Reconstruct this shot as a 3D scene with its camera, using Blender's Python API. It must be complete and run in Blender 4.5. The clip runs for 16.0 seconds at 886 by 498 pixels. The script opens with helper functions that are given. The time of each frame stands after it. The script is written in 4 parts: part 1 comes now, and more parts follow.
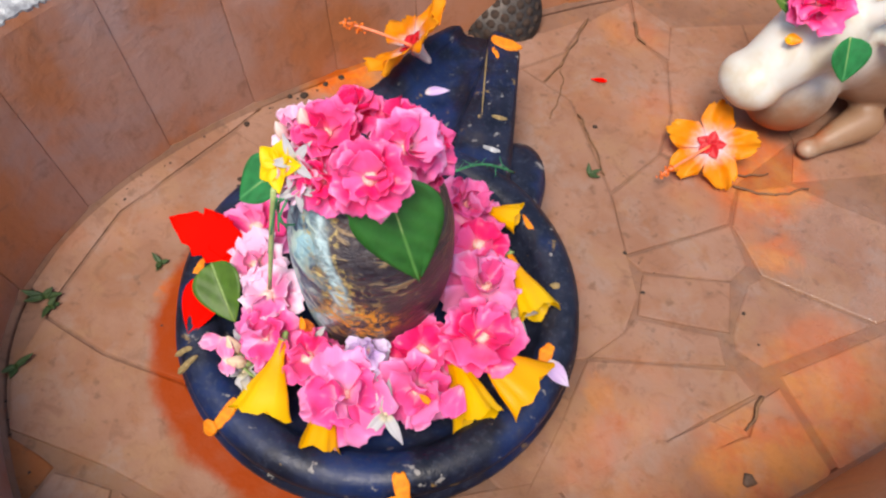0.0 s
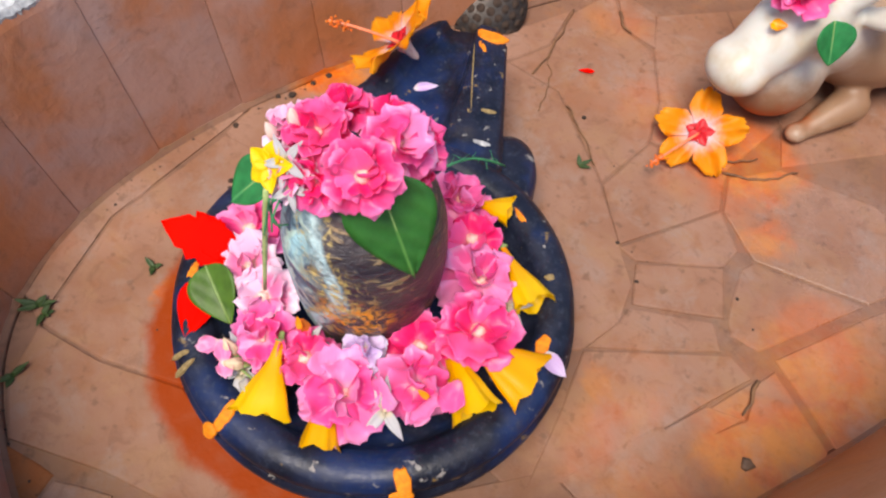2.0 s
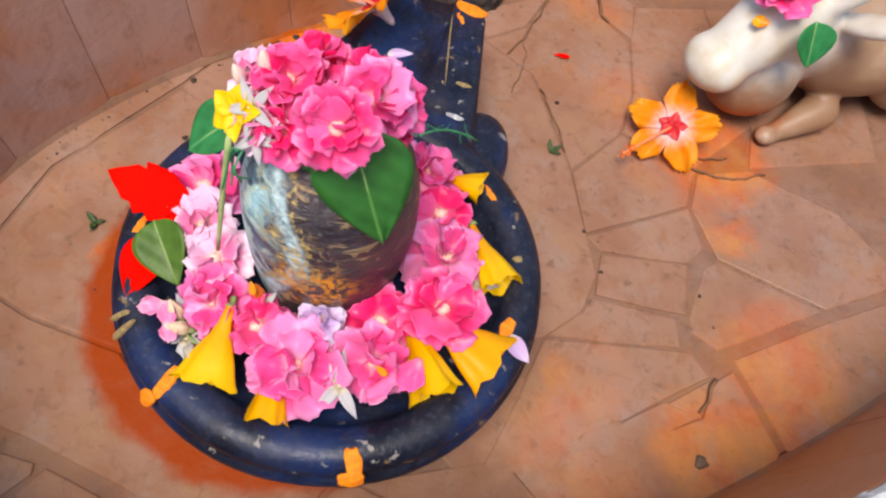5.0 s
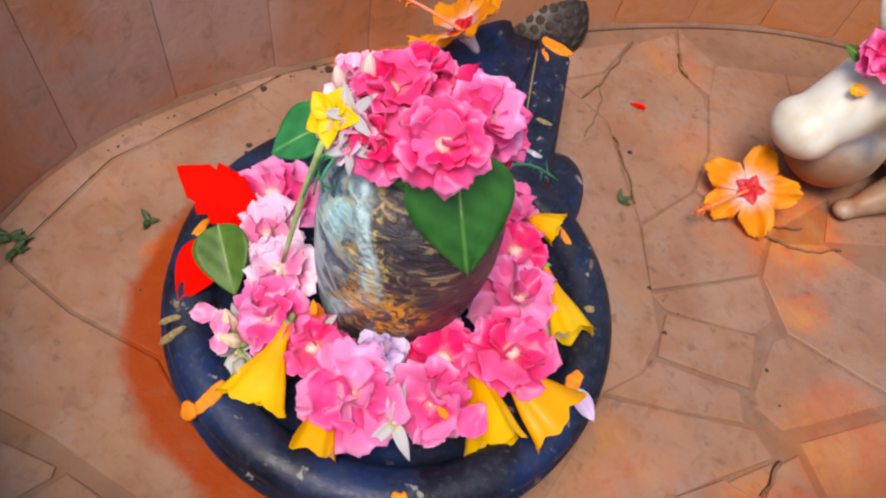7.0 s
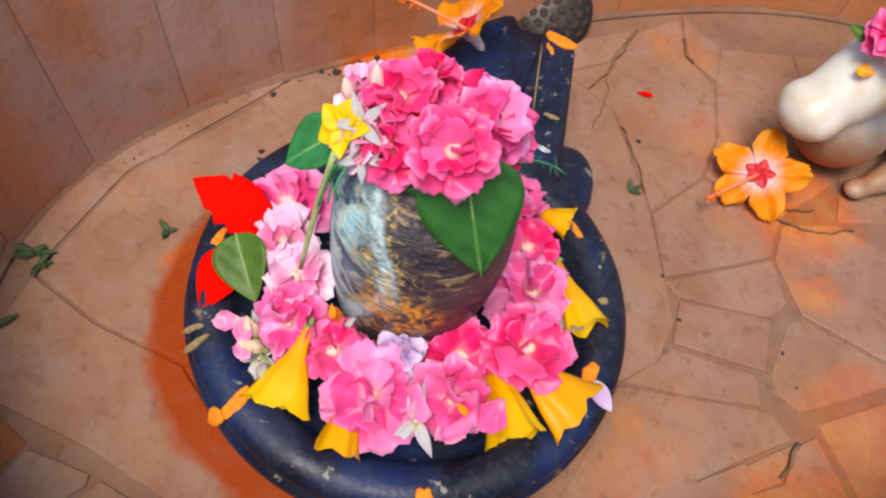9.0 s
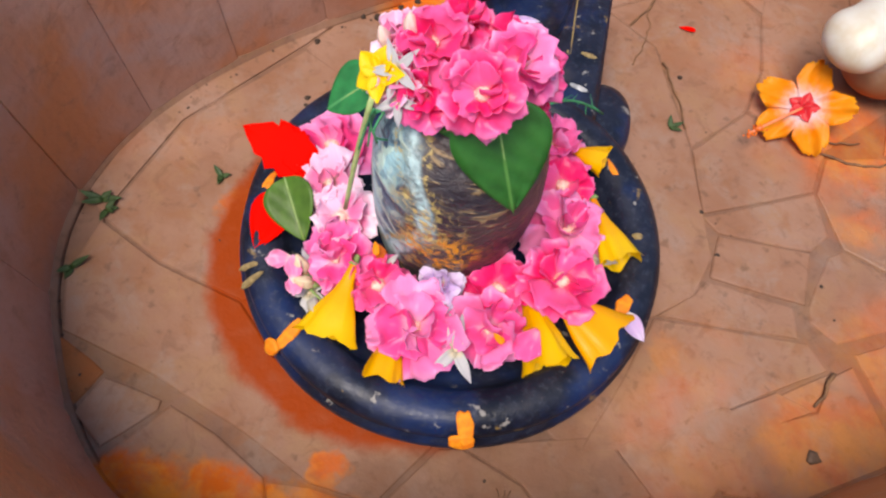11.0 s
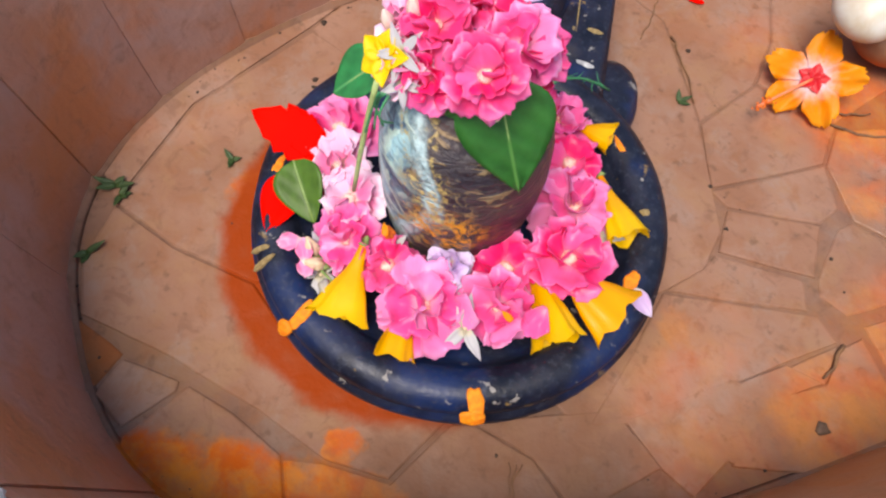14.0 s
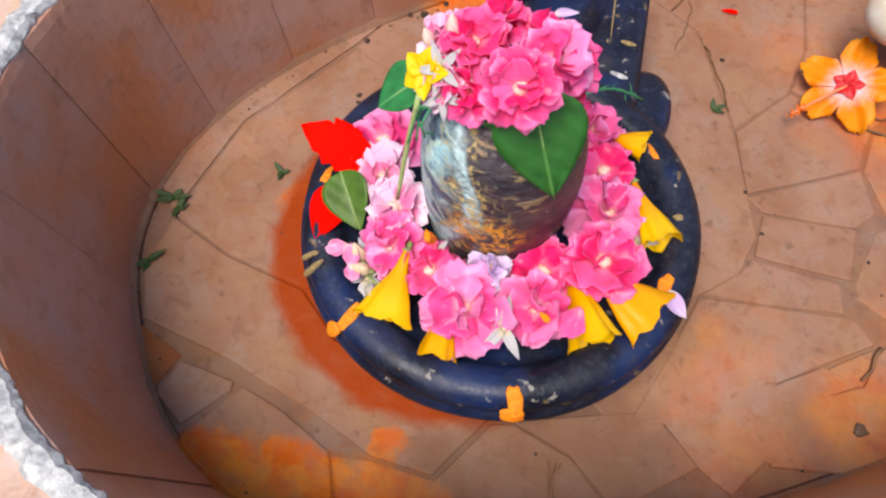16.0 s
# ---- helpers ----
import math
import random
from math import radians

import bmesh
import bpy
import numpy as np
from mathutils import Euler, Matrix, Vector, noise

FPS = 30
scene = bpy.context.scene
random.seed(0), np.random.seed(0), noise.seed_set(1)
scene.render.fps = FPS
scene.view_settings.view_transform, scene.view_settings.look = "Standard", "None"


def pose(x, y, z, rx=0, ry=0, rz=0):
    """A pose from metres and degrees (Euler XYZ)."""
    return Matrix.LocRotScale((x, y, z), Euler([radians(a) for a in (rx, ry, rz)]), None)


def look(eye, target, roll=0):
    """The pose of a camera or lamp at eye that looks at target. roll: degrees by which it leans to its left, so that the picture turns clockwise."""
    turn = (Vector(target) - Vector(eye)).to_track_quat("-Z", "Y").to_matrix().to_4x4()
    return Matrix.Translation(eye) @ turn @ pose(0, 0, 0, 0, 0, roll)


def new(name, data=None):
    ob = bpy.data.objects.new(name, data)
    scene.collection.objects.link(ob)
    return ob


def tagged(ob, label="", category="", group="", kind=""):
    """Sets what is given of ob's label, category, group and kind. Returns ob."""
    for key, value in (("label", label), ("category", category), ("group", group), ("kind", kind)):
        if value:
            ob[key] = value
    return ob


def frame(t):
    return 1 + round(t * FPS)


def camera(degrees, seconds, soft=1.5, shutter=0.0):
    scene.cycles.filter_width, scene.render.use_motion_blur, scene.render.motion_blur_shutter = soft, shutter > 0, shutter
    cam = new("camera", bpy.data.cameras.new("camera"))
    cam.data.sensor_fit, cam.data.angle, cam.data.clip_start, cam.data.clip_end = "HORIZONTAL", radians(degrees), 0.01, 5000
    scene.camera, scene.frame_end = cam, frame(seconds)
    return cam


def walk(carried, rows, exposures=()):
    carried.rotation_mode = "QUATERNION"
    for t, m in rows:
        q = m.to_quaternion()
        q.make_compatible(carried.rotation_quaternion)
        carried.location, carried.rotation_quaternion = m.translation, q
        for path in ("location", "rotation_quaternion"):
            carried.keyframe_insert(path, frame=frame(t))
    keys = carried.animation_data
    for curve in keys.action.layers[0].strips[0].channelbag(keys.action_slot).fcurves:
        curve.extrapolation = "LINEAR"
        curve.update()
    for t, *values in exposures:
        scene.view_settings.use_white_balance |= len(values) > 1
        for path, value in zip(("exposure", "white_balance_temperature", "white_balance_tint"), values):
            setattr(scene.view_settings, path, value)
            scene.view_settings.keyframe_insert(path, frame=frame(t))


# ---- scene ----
cam = camera(61.0, 16.0, 2.3)
PATH = [
    (0, (0.0592, -0.2743, 0.6633), (0.0346, 0.2372, -0.1957), 7.71),
    (0.5, (0.0618, -0.2746, 0.6716), (0.0123, 0.2395, -0.1847), 5.34),
    (1, (0.0648, -0.2688, 0.6696), (0.0381, 0.2478, -0.1863), 5.71),
    (1.5, (0.0638, -0.2704, 0.6677), (0.0556, 0.2402, -0.1921), 6.40),
    (2, (0.0581, -0.2748, 0.6642), (0.0446, 0.2325, -0.1974), 6.96),
    (2.5, (0.0555, -0.2765, 0.6619), (0.0188, 0.2288, -0.2003), 7.73),
    (3, (0.0603, -0.2728, 0.6590), (0.0312, 0.2329, -0.2032), 9.14),
    (3.5, (0.0661, -0.2663, 0.6645), (0.0561, 0.2466, -0.1939), 7.67),
    (4, (0.0659, -0.2704, 0.6596), (0.0879, 0.2374, -0.2015), 10.13),
    (4.2, (0.0631, -0.2765, 0.6558), (0.0970, 0.2283, -0.2067), 11.87),
    (6.3, (0.0150, -0.2700, 0.5960), (0.0455, 0.0821, 0.0268), 22.7),
    (6.5, (0.0112, -0.2708, 0.5952), (0.0296, 0.2910, -0.2319), 20.33),
    (7, (0.0101, -0.2692, 0.5932), (0.0302, 0.2797, -0.2425), 20.46),
    (7.5, (0.0101, -0.2693, 0.5997), (0.0228, 0.2863, -0.2317), 18.79),
    (8, (0.0098, -0.2697, 0.6032), (0.0107, 0.2816, -0.2311), 17.50),
    (8.5, (0.0100, -0.2689, 0.6056), (0.0122, 0.2688, -0.2375), 16.94),
    (9, (0.0080, -0.2684, 0.6049), (0.0148, 0.2647, -0.2411), 16.99),
    (9.5, (0.0047, -0.2723, 0.6065), (0.0048, 0.2459, -0.2488), 16.08),
    (10, (0.0120, -0.2798, 0.6131), (-0.0104, 0.2004, -0.2638), 13.50),
    (10.2, (0.0191, -0.2803, 0.6245), (-0.0113, 0.1914, -0.2568), 12.29),
    (12.5, (0.0182, -0.2853, 0.6285), (-0.0240, 0.1498, -0.2708), 11.15),
    (13, (0.0195, -0.2838, 0.6296), (-0.0216, 0.1455, -0.2726), 10.78),
    (13.5, (0.0202, -0.2840, 0.6320), (-0.0260, 0.1408, -0.2721), 9.86),
    (14, (0.0221, -0.2815, 0.6343), (-0.0258, 0.1398, -0.2714), 8.83),
    (14.5, (0.0230, -0.2753, 0.6308), (-0.0231, 0.1423, -0.2766), 8.49),
    (15, (0.0278, -0.2781, 0.6396), (-0.0322, 0.1455, -0.2643), 5.86),
    (15.5, (0.0278, -0.2774, 0.6418), (-0.0373, 0.1442, -0.2626), 5.06),
    (16, (0.0261, -0.2984, 0.6565), (-0.0786, 0.1241, -0.2438), 1.70),
]
walk(cam, [(t, look(eye, target, roll)) for t, eye, target, roll in PATH], exposures=[(0, 0.45, 6900, 11), (4.2, 0.45, 6900, 11), (6.5, 0.32, 6900, 11), (10.2, 0.34, 6900, 11), (12.5, 0.43, 6900, 11), (16, 0.46, 6900, 11)])

# ---------------------------------------------------------------- light
world = bpy.data.worlds.new("world")
scene.world = world
world.use_nodes = True
wn = world.node_tree
sky = wn.nodes.new("ShaderNodeTexSky")
sky.sky_type, sky.sun_disc = "NISHITA", False
sky.sun_elevation, sky.sun_rotation = radians(64), radians(-162)
wn.links.new(sky.outputs[0], wn.nodes["Background"].inputs[0])
wn.nodes["Background"].inputs[1].default_value = 0.14
sun = new("sun", bpy.data.lights.new("sun", "SUN"))
sun.data.energy, sun.data.angle, sun.data.color = 3.0, radians(26), (1.0, 0.93, 0.85)
sun.matrix_basis = look((-0.12, -0.36, 0.90), (0, 0, 0))


# ---------------------------------------------------------------- materials
class Nodes:
    """A short way to write node materials."""

    def __init__(self, name, rough=0.5):
        self.mat = bpy.data.materials.new(name)
        self.mat.use_nodes = True
        self.tree = self.mat.node_tree
        self.bsdf = self.tree.nodes["Principled BSDF"]
        self.bsdf.inputs["Roughness"].default_value = rough
        self.where = self.add("ShaderNodeTexCoord").outputs["Object"]

    def add(self, kind, **values):
        n = self.tree.nodes.new(kind)
        for k, v in values.items():
            setattr(n, k, v)
        return n

    def join(self, a, b):
        if isinstance(a, (int, float)):
            b.default_value = a
        elif isinstance(a, tuple):
            b.default_value = (*a, 1.0)[: len(b.default_value)]
        else:
            self.tree.links.new(a, b)

    def stretch(self, x, y, z, rx=0.0, ry=0.0):
        n = self.add("ShaderNodeMapping")
        self.join(self.where, n.inputs["Vector"])
        n.inputs["Scale"].default_value = (x, y, z)
        n.inputs["Rotation"].default_value = (radians(rx), radians(ry), 0)
        return n.outputs[0]

    def noise(self, scale, detail=4.0, rough=0.6, warp=0.0, where=None):
        n = self.add("ShaderNodeTexNoise")
        self.join(where or self.where, n.inputs["Vector"])
        for k, v in (("Scale", scale), ("Detail", detail), ("Roughness", rough), ("Distortion", warp)):
            n.inputs[k].default_value = v
        return n.outputs["Fac"]

    def math(self, op, a, b=0.0, c=0.0):
        n = self.add("ShaderNodeMath", operation=op)
        for v, s in zip((a, b, c), n.inputs):
            self.join(v, s)
        return n.outputs[0]

    def span(self, v, lo, hi, to0=0.0, to1=1.0):
        n = self.add("ShaderNodeMapRange", interpolation_type="SMOOTHSTEP")
        for x, s in zip((v, lo, hi, to0, to1), n.inputs):
            self.join(x, s)
        return n.outputs[0]

    def mix(self, f, a, b):
        n = self.add("ShaderNodeMix", data_type="RGBA")
        self.join(f, n.inputs[0])
        self.join(a, n.inputs[6])
        self.join(b, n.inputs[7])
        return n.outputs[2]

    def axis(self, name):
        n = self.add("ShaderNodeSeparateXYZ")
        self.join(self.where, n.inputs[0])
        return n.outputs[name]

    def chance(self):
        return self.add("ShaderNodeObjectInfo").outputs["Random"]

    def near(self, x, y, z, r, soft, wobble=None, amount=0.0):
        """1 within r of a place, falling to 0 over soft, with a wavering edge."""
        n = self.add("ShaderNodeVectorMath", operation="DISTANCE")
        self.join(self.where, n.inputs[0])
        n.inputs[1].default_value = (x, y, z)
        d = n.outputs["Value"]
        if wobble is not None:
            d = self.math("ADD", d, self.math("MULTIPLY", self.math("SUBTRACT", wobble, 0.5), amount))
        return self.span(d, r, r + soft, 1.0, 0.0)

    def bump(self, height, strength=0.3, distance=0.002):
        n = self.add("ShaderNodeBump")
        n.inputs["Strength"].default_value, n.inputs["Distance"].default_value = strength, distance
        self.join(height, n.inputs["Height"])
        self.join(n.outputs[0], self.bsdf.inputs["Normal"])

    def colour(self, c):
        self.join(c, self.bsdf.inputs["Base Color"])
        return self


def stone_floor(name, pale, deep, orange, ring):
    """Pinkish marble with grime at two scales, vermilion washed over it in places and shade painted round the base."""
    m = Nodes(name, 0.6)
    m.bsdf.inputs["Specular IOR Level"].default_value = 0.15
    big, fine, mid = m.noise(9, 3), m.noise(140, 4), m.noise(38, 5, 0.65, 0.4)
    c = m.mix(m.span(big, 0.35, 0.68), pale, deep)
    c = m.mix(m.math("MULTIPLY", m.chance(), 0.35), c, deep)
    c = m.mix(m.span(m.noise(16, 5, 0.68, 0.5), 0.48, 0.66, 0.0, 0.55), c, tuple(v * f for v, f in zip(pale, (0.95, 0.92, 0.70))))
    c = m.mix(m.span(m.noise(12, 5, 0.7, 0.3), 0.50, 0.66, 0.0, 0.75), c, tuple(v * f for v, f in zip(pale, (0.92, 1.08, 1.22))))
    c = m.mix(m.span(m.noise(52, 5, 0.7, 0.8), 0.50, 0.68, 0.0, 0.4), c, tuple(v * 0.62 for v in deep))
    c = m.mix(m.span(mid, 0.48, 0.75, 0.0, 0.6), c, (0.27, 0.12, 0.06))
    c = m.mix(m.span(m.noise(60, 3, 0.6), 0.60, 0.70, 0.0, 0.45), c, (0.12, 0.07, 0.045))
    wave = m.noise(22, 4, 0.6)
    wash = m.span(m.noise(6.5, 3, 0.5), 0.54, 0.74, 0.0, 0.30)
    for x, y, r, s, k in ((-0.175, -0.285, 0.066, 0.020, 1.0), (-0.105, -0.28, 0.072, 0.018, 1.0), (-0.03, -0.285, 0.076, 0.018, 1.0), (0.05, -0.285, 0.05, 0.035, 0.9), (-0.044, -0.180, 0.008, 0.010, 0.9),
                          (0.26, -0.13, 0.03, 0.05, 0.3), (0.35, -0.05, 0.030, 0.04, 0.5), (0.43, 0.045, 0.04, 0.05, 0.45), (0.375, 0.29, 0.035, 0.05, 0.7), (0.40, -0.03, 0.03, 0.03, 0.5),
                          (0.21, -0.004, 0.006, 0.015, 0.3), (-0.12, 0.335, 0.02, 0.045, 1.0), (-0.20, 0.02, 0.016, 0.014, 0.8), (0.385, 0.18, 0.012, 0.025, 0.5), (0.27, 0.35, 0.02, 0.05, 0.25)):
        wash = m.math("MAXIMUM", wash, m.math("MULTIPLY", m.near(x, y, 0, r, s, wave, 0.07), k))
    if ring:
        # offset disc round the base: orange stain with the base's shade coloured in
        stain_and_shade = m.near(-0.043, 0.013, 0, 0.166, 0.016, wave, 0.030)
    wash = m.math("MULTIPLY", wash, m.span(m.noise(52, 6, 0.72), 0.32, 0.62, 0.65, 1.0))
    ochre = tuple(min(1.0, v * f) for v, f in zip(orange, (1.1, 2.0, 8.0)))
    c = m.mix(m.math("MULTIPLY", wash, 1.0), c, m.mix(m.span(m.noise(17, 5, 0.65, 0.4), 0.40, 0.62), orange, ochre))
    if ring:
        c = m.mix(m.math("MULTIPLY", stain_and_shade, m.span(m.noise(45, 4), 0.2, 0.6, 0.86, 1.0)), c, (0.30, 0.042, 0.002))
    # shade before the base, painted as darker floor with a wavering edge
    front_shade = m.math("MULTIPLY", m.math("MAXIMUM", m.near(0.12, -0.17, 0, 0.05, 0.07, wave, 0.12), m.near(0.02, -0.20, 0, 0.03, 0.05, wave, 0.10)), 0.55)
    c = m.mix(front_shade, c, tuple(v * 0.5 for v in deep))
    m.colour(c)
    wet = m.near(0.46, 0.18, 0, 0.08, 0.06, wave, 0.12)
    dry = m.span(mid, 0.3, 0.7, 0.5, 0.75)
    m.join(m.math("SUBTRACT", dry, m.math("MULTIPLY", wet, 0.32)), m.bsdf.inputs["Roughness"])
    m.join(m.math("ADD", 0.15, m.math("MULTIPLY", wet, 0.45)), m.bsdf.inputs["Specular IOR Level"])
    m.bump(m.math("ADD", fine, m.math("MULTIPLY", mid, 2.0)), 0.4, 0.0016)
    return m.mat


def wall_stone():
    m = Nodes("wall_marble", 0.42)
    big, fine, mid = m.noise(7, 4), m.noise(120, 4), m.noise(24, 5, 0.65, 0.6)
    c = m.mix(m.span(big, 0.35, 0.68), (0.47, 0.25, 0.18), (0.42, 0.19, 0.12))
    c = m.mix(m.math("MULTIPLY", m.chance(), 0.5), c, (0.42, 0.27, 0.24))
    c = m.mix(m.span(m.noise(5.5, 5, 0.6, 0.5), 0.52, 0.68, 0.0, 0.5), c, (0.38, 0.28, 0.27))
    c = m.mix(m.span(mid, 0.52, 0.75, 0.0, 0.5), c, (0.34, 0.165, 0.10))
    c = m.mix(m.span(m.noise(8, 4, 0.6, 0.3), 0.42, 0.66, 0.0, 0.8), c, (0.47, 0.155, 0.05))
    c = m.mix(m.span(m.noise(46, 5, 0.7, 0.6), 0.52, 0.70, 0.0, 0.45), c, (0.22, 0.10, 0.06))
    c = m.mix(m.span(m.axis("X"), -0.16, 0.12, 0.0, 0.55), c, (0.50, 0.18, 0.045))
    m.colour(c)
    m.bump(m.math("ADD", fine, m.math("MULTIPLY", mid, 2.0)), 0.45, 0.0018)
    return m.mat


def dark_stone():
    """Black basalt rubbed with oil, with blue sky reflection coloured in and dried paste specks."""
    m = Nodes("black_basalt", 0.5)
    m.bsdf.inputs["Specular IOR Level"].default_value = 0.35
    mid, fine = m.noise(40, 5), m.noise(260, 3)
    c = m.mix(m.span(mid, 0.35, 0.7), (0.005, 0.007, 0.016), (0.012, 0.016, 0.036))
    # blue patches paint the sky's reflection on the stone
    c = m.mix(m.span(m.noise(14, 3), 0.46, 0.66, 0.0, 0.9), c, (0.008, 0.024, 0.095))
    c = m.mix(m.span(fine, 0.5, 0.75, 0.0, 0.5), c, (0.05, 0.06, 0.09))
    c = m.mix(m.span(m.noise(24, 5, 0.7), 0.55, 0.75, 0.0, 0.5), c, (0.05, 0.042, 0.04))
    c = m.mix(m.span(m.noise(75, 3, 0.6), 0.65, 0.71, 0.0, 0.8), c, (0.30, 0.28, 0.26))
    c = m.mix(m.span(m.noise(55, 4, 0.6, 0.5), 0.66, 0.72, 0.0, 0.6), c, (0.30, 0.19, 0.06))
    m.colour(c)
    m.join(m.span(mid, 0.3, 0.7, 0.32, 0.58), m.bsdf.inputs["Roughness"])
    m.bump(m.math("ADD", fine, mid), 0.3, 0.0012)
    return m.mat


def ash_stone():
    """The upright stone: grey, with ash and sandal paste smeared over it by finger, and sky light coloured into its
    left side.
    """
    m = Nodes("pasted_stone", 0.42)
    strokes = m.noise(1.0, 5, 0.62, 1.2, m.stretch(34, 34, 150, 12, 14))
    curls = m.noise(1.0, 4, 0.55, 2.6, m.stretch(26, 26, 34, 0, 30))
    c = m.mix(m.span(m.noise(26, 4), 0.35, 0.65), (0.020, 0.016, 0.026), (0.065, 0.045, 0.045))
    # pale strokes fade low down, which paints the shade at the foot
    c = m.mix(m.math("MULTIPLY", m.span(strokes, 0.545, 0.63, 0.0, 0.75), m.span(m.axis("Z"), 0.105, 0.160, 0.25, 1.0)), c, (0.34, 0.23, 0.11))
    c = m.mix(m.span(strokes, 0.42, 0.34, 0.0, 0.7), c, (0.03, 0.024, 0.03))
    # left side turns pale blue: ash, with cool sky light coloured in
    side = m.math("SUBTRACT", m.math("MULTIPLY", m.axis("X"), -1.0), m.math("MULTIPLY", m.noise(16, 4), 0.045))
    ash = m.span(side, -0.012, 0.020)
    broad = m.noise(1.0, 3, 0.5, 1.8, m.stretch(24, 24, 17, 0, 38))
    blue = m.mix(m.span(broad, 0.36, 0.60), (0.022, 0.055, 0.12), (0.36, 0.60, 0.66))
    blue = m.mix(m.span(curls, 0.50, 0.60, 0.0, 0.75), blue, (0.56, 0.72, 0.62))
    blue = m.mix(m.span(curls, 0.44, 0.36, 0.0, 0.7), blue, (0.02, 0.04, 0.08))
    c = m.mix(ash, c, blue)
    # one thick stroke of pale ash bending down the side, with yellow paste along it
    height = m.axis("Z")
    bend = m.math("MULTIPLY", m.math("SINE", m.math("MULTIPLY", m.math("SUBTRACT", height, 0.165), 42.0)), 0.013)
    off = m.math("ABSOLUTE", m.math("SUBTRACT", m.axis("X"), m.math("ADD", bend, m.math("ADD", -0.020, m.math("MULTIPLY", m.math("SUBTRACT", m.noise(40, 4), 0.5), 0.016)))))
    front = m.span(m.axis("Y"), 0.0, -0.01)
    stroke = m.math("MULTIPLY", m.math("MULTIPLY", m.span(off, 0.003, 0.009, 1.0, 0.0), front), m.span(m.noise(70, 4), 0.35, 0.55, 0.4, 1.0))
    c = m.mix(m.math("MULTIPLY", stroke, 0.85), c, (0.50, 0.68, 0.70))
    fringe = m.math("MULTIPLY", m.math("MULTIPLY", m.span(m.math("ABSOLUTE", m.math("SUBTRACT", off, 0.011)), 0.001, 0.005, 1.0, 0.0), front), m.span(m.noise(120, 4, 0.7), 0.50, 0.58))
    c = m.mix(m.math("MULTIPLY", fringe, 0.8), c, (0.52, 0.38, 0.12))
    mark = m.math("MULTIPLY", m.near(0.004, -0.056, 0.176, 0.016, 0.020, m.noise(60, 3), 0.03), m.span(m.noise(70, 6, 0.75, 1.4), 0.47, 0.53))
    c = m.mix(mark, c, (0.84, 0.33, 0.015))
    c = m.mix(m.math("MULTIPLY", m.near(-0.012, -0.056, 0.206, 0.014, 0.024, m.noise(60, 3), 0.03), m.span(m.noise(90, 5, 0.7, 1.0), 0.5, 0.6)), c, (0.62, 0.44, 0.16))
    m.colour(c)
    m.bump(m.math("ADD", m.math("ADD", m.math("MULTIPLY", curls, 1.2), strokes), m.math("MULTIPLY", stroke, 0.8)), 0.8, 0.004)
    return m.mat


def marble_white():
    m = Nodes("white_marble", 0.42)
    ragged = m.math("MULTIPLY", m.math("SUBTRACT", m.noise(26, 4), 0.5), 0.05)
    # brown low and behind: stains, plus the shade on the legs coloured in
    low = m.span(m.math("ADD", m.axis("Z"), ragged), 0.050, 0.092, 1.0, 0.0)
    back = m.span(m.math("ADD", m.axis("X"), ragged), 0.035, 0.085, 1.0, 0.0)
    c = m.mix(m.span(m.noise(20, 4, 0.6, 0.6), 0.4, 0.7), (0.68, 0.65, 0.58), (0.58, 0.49, 0.36))
    c = m.mix(m.math("MULTIPLY", back, m.span(m.noise(18, 4), 0.25, 0.6, 0.7, 1.0)), c, (0.40, 0.25, 0.15))
    c = m.mix(m.math("MULTIPLY", low, m.span(m.noise(30, 4), 0.25, 0.6, 0.75, 1.0)), c, (0.31, 0.18, 0.105))
    c = m.mix(m.near(0.085, 0, 0.02, 0.030, 0.03, m.noise(40, 3), 0.03), c, (0.45, 0.10, 0.01))
    c = m.mix(m.math("MULTIPLY", m.near(0.150, 0.030, 0.080, 0.003, 0.018), 0.6), c, (0.60, 0.36, 0.16))
    m.colour(c)
    m.bsdf.inputs["Subsurface Weight"].default_value = 0.15
    m.bsdf.inputs["Subsurface Radius"].default_value = (0.01, 0.006, 0.004)
    m.bump(m.noise(80, 4), 0.15, 0.001)
    return m.mat


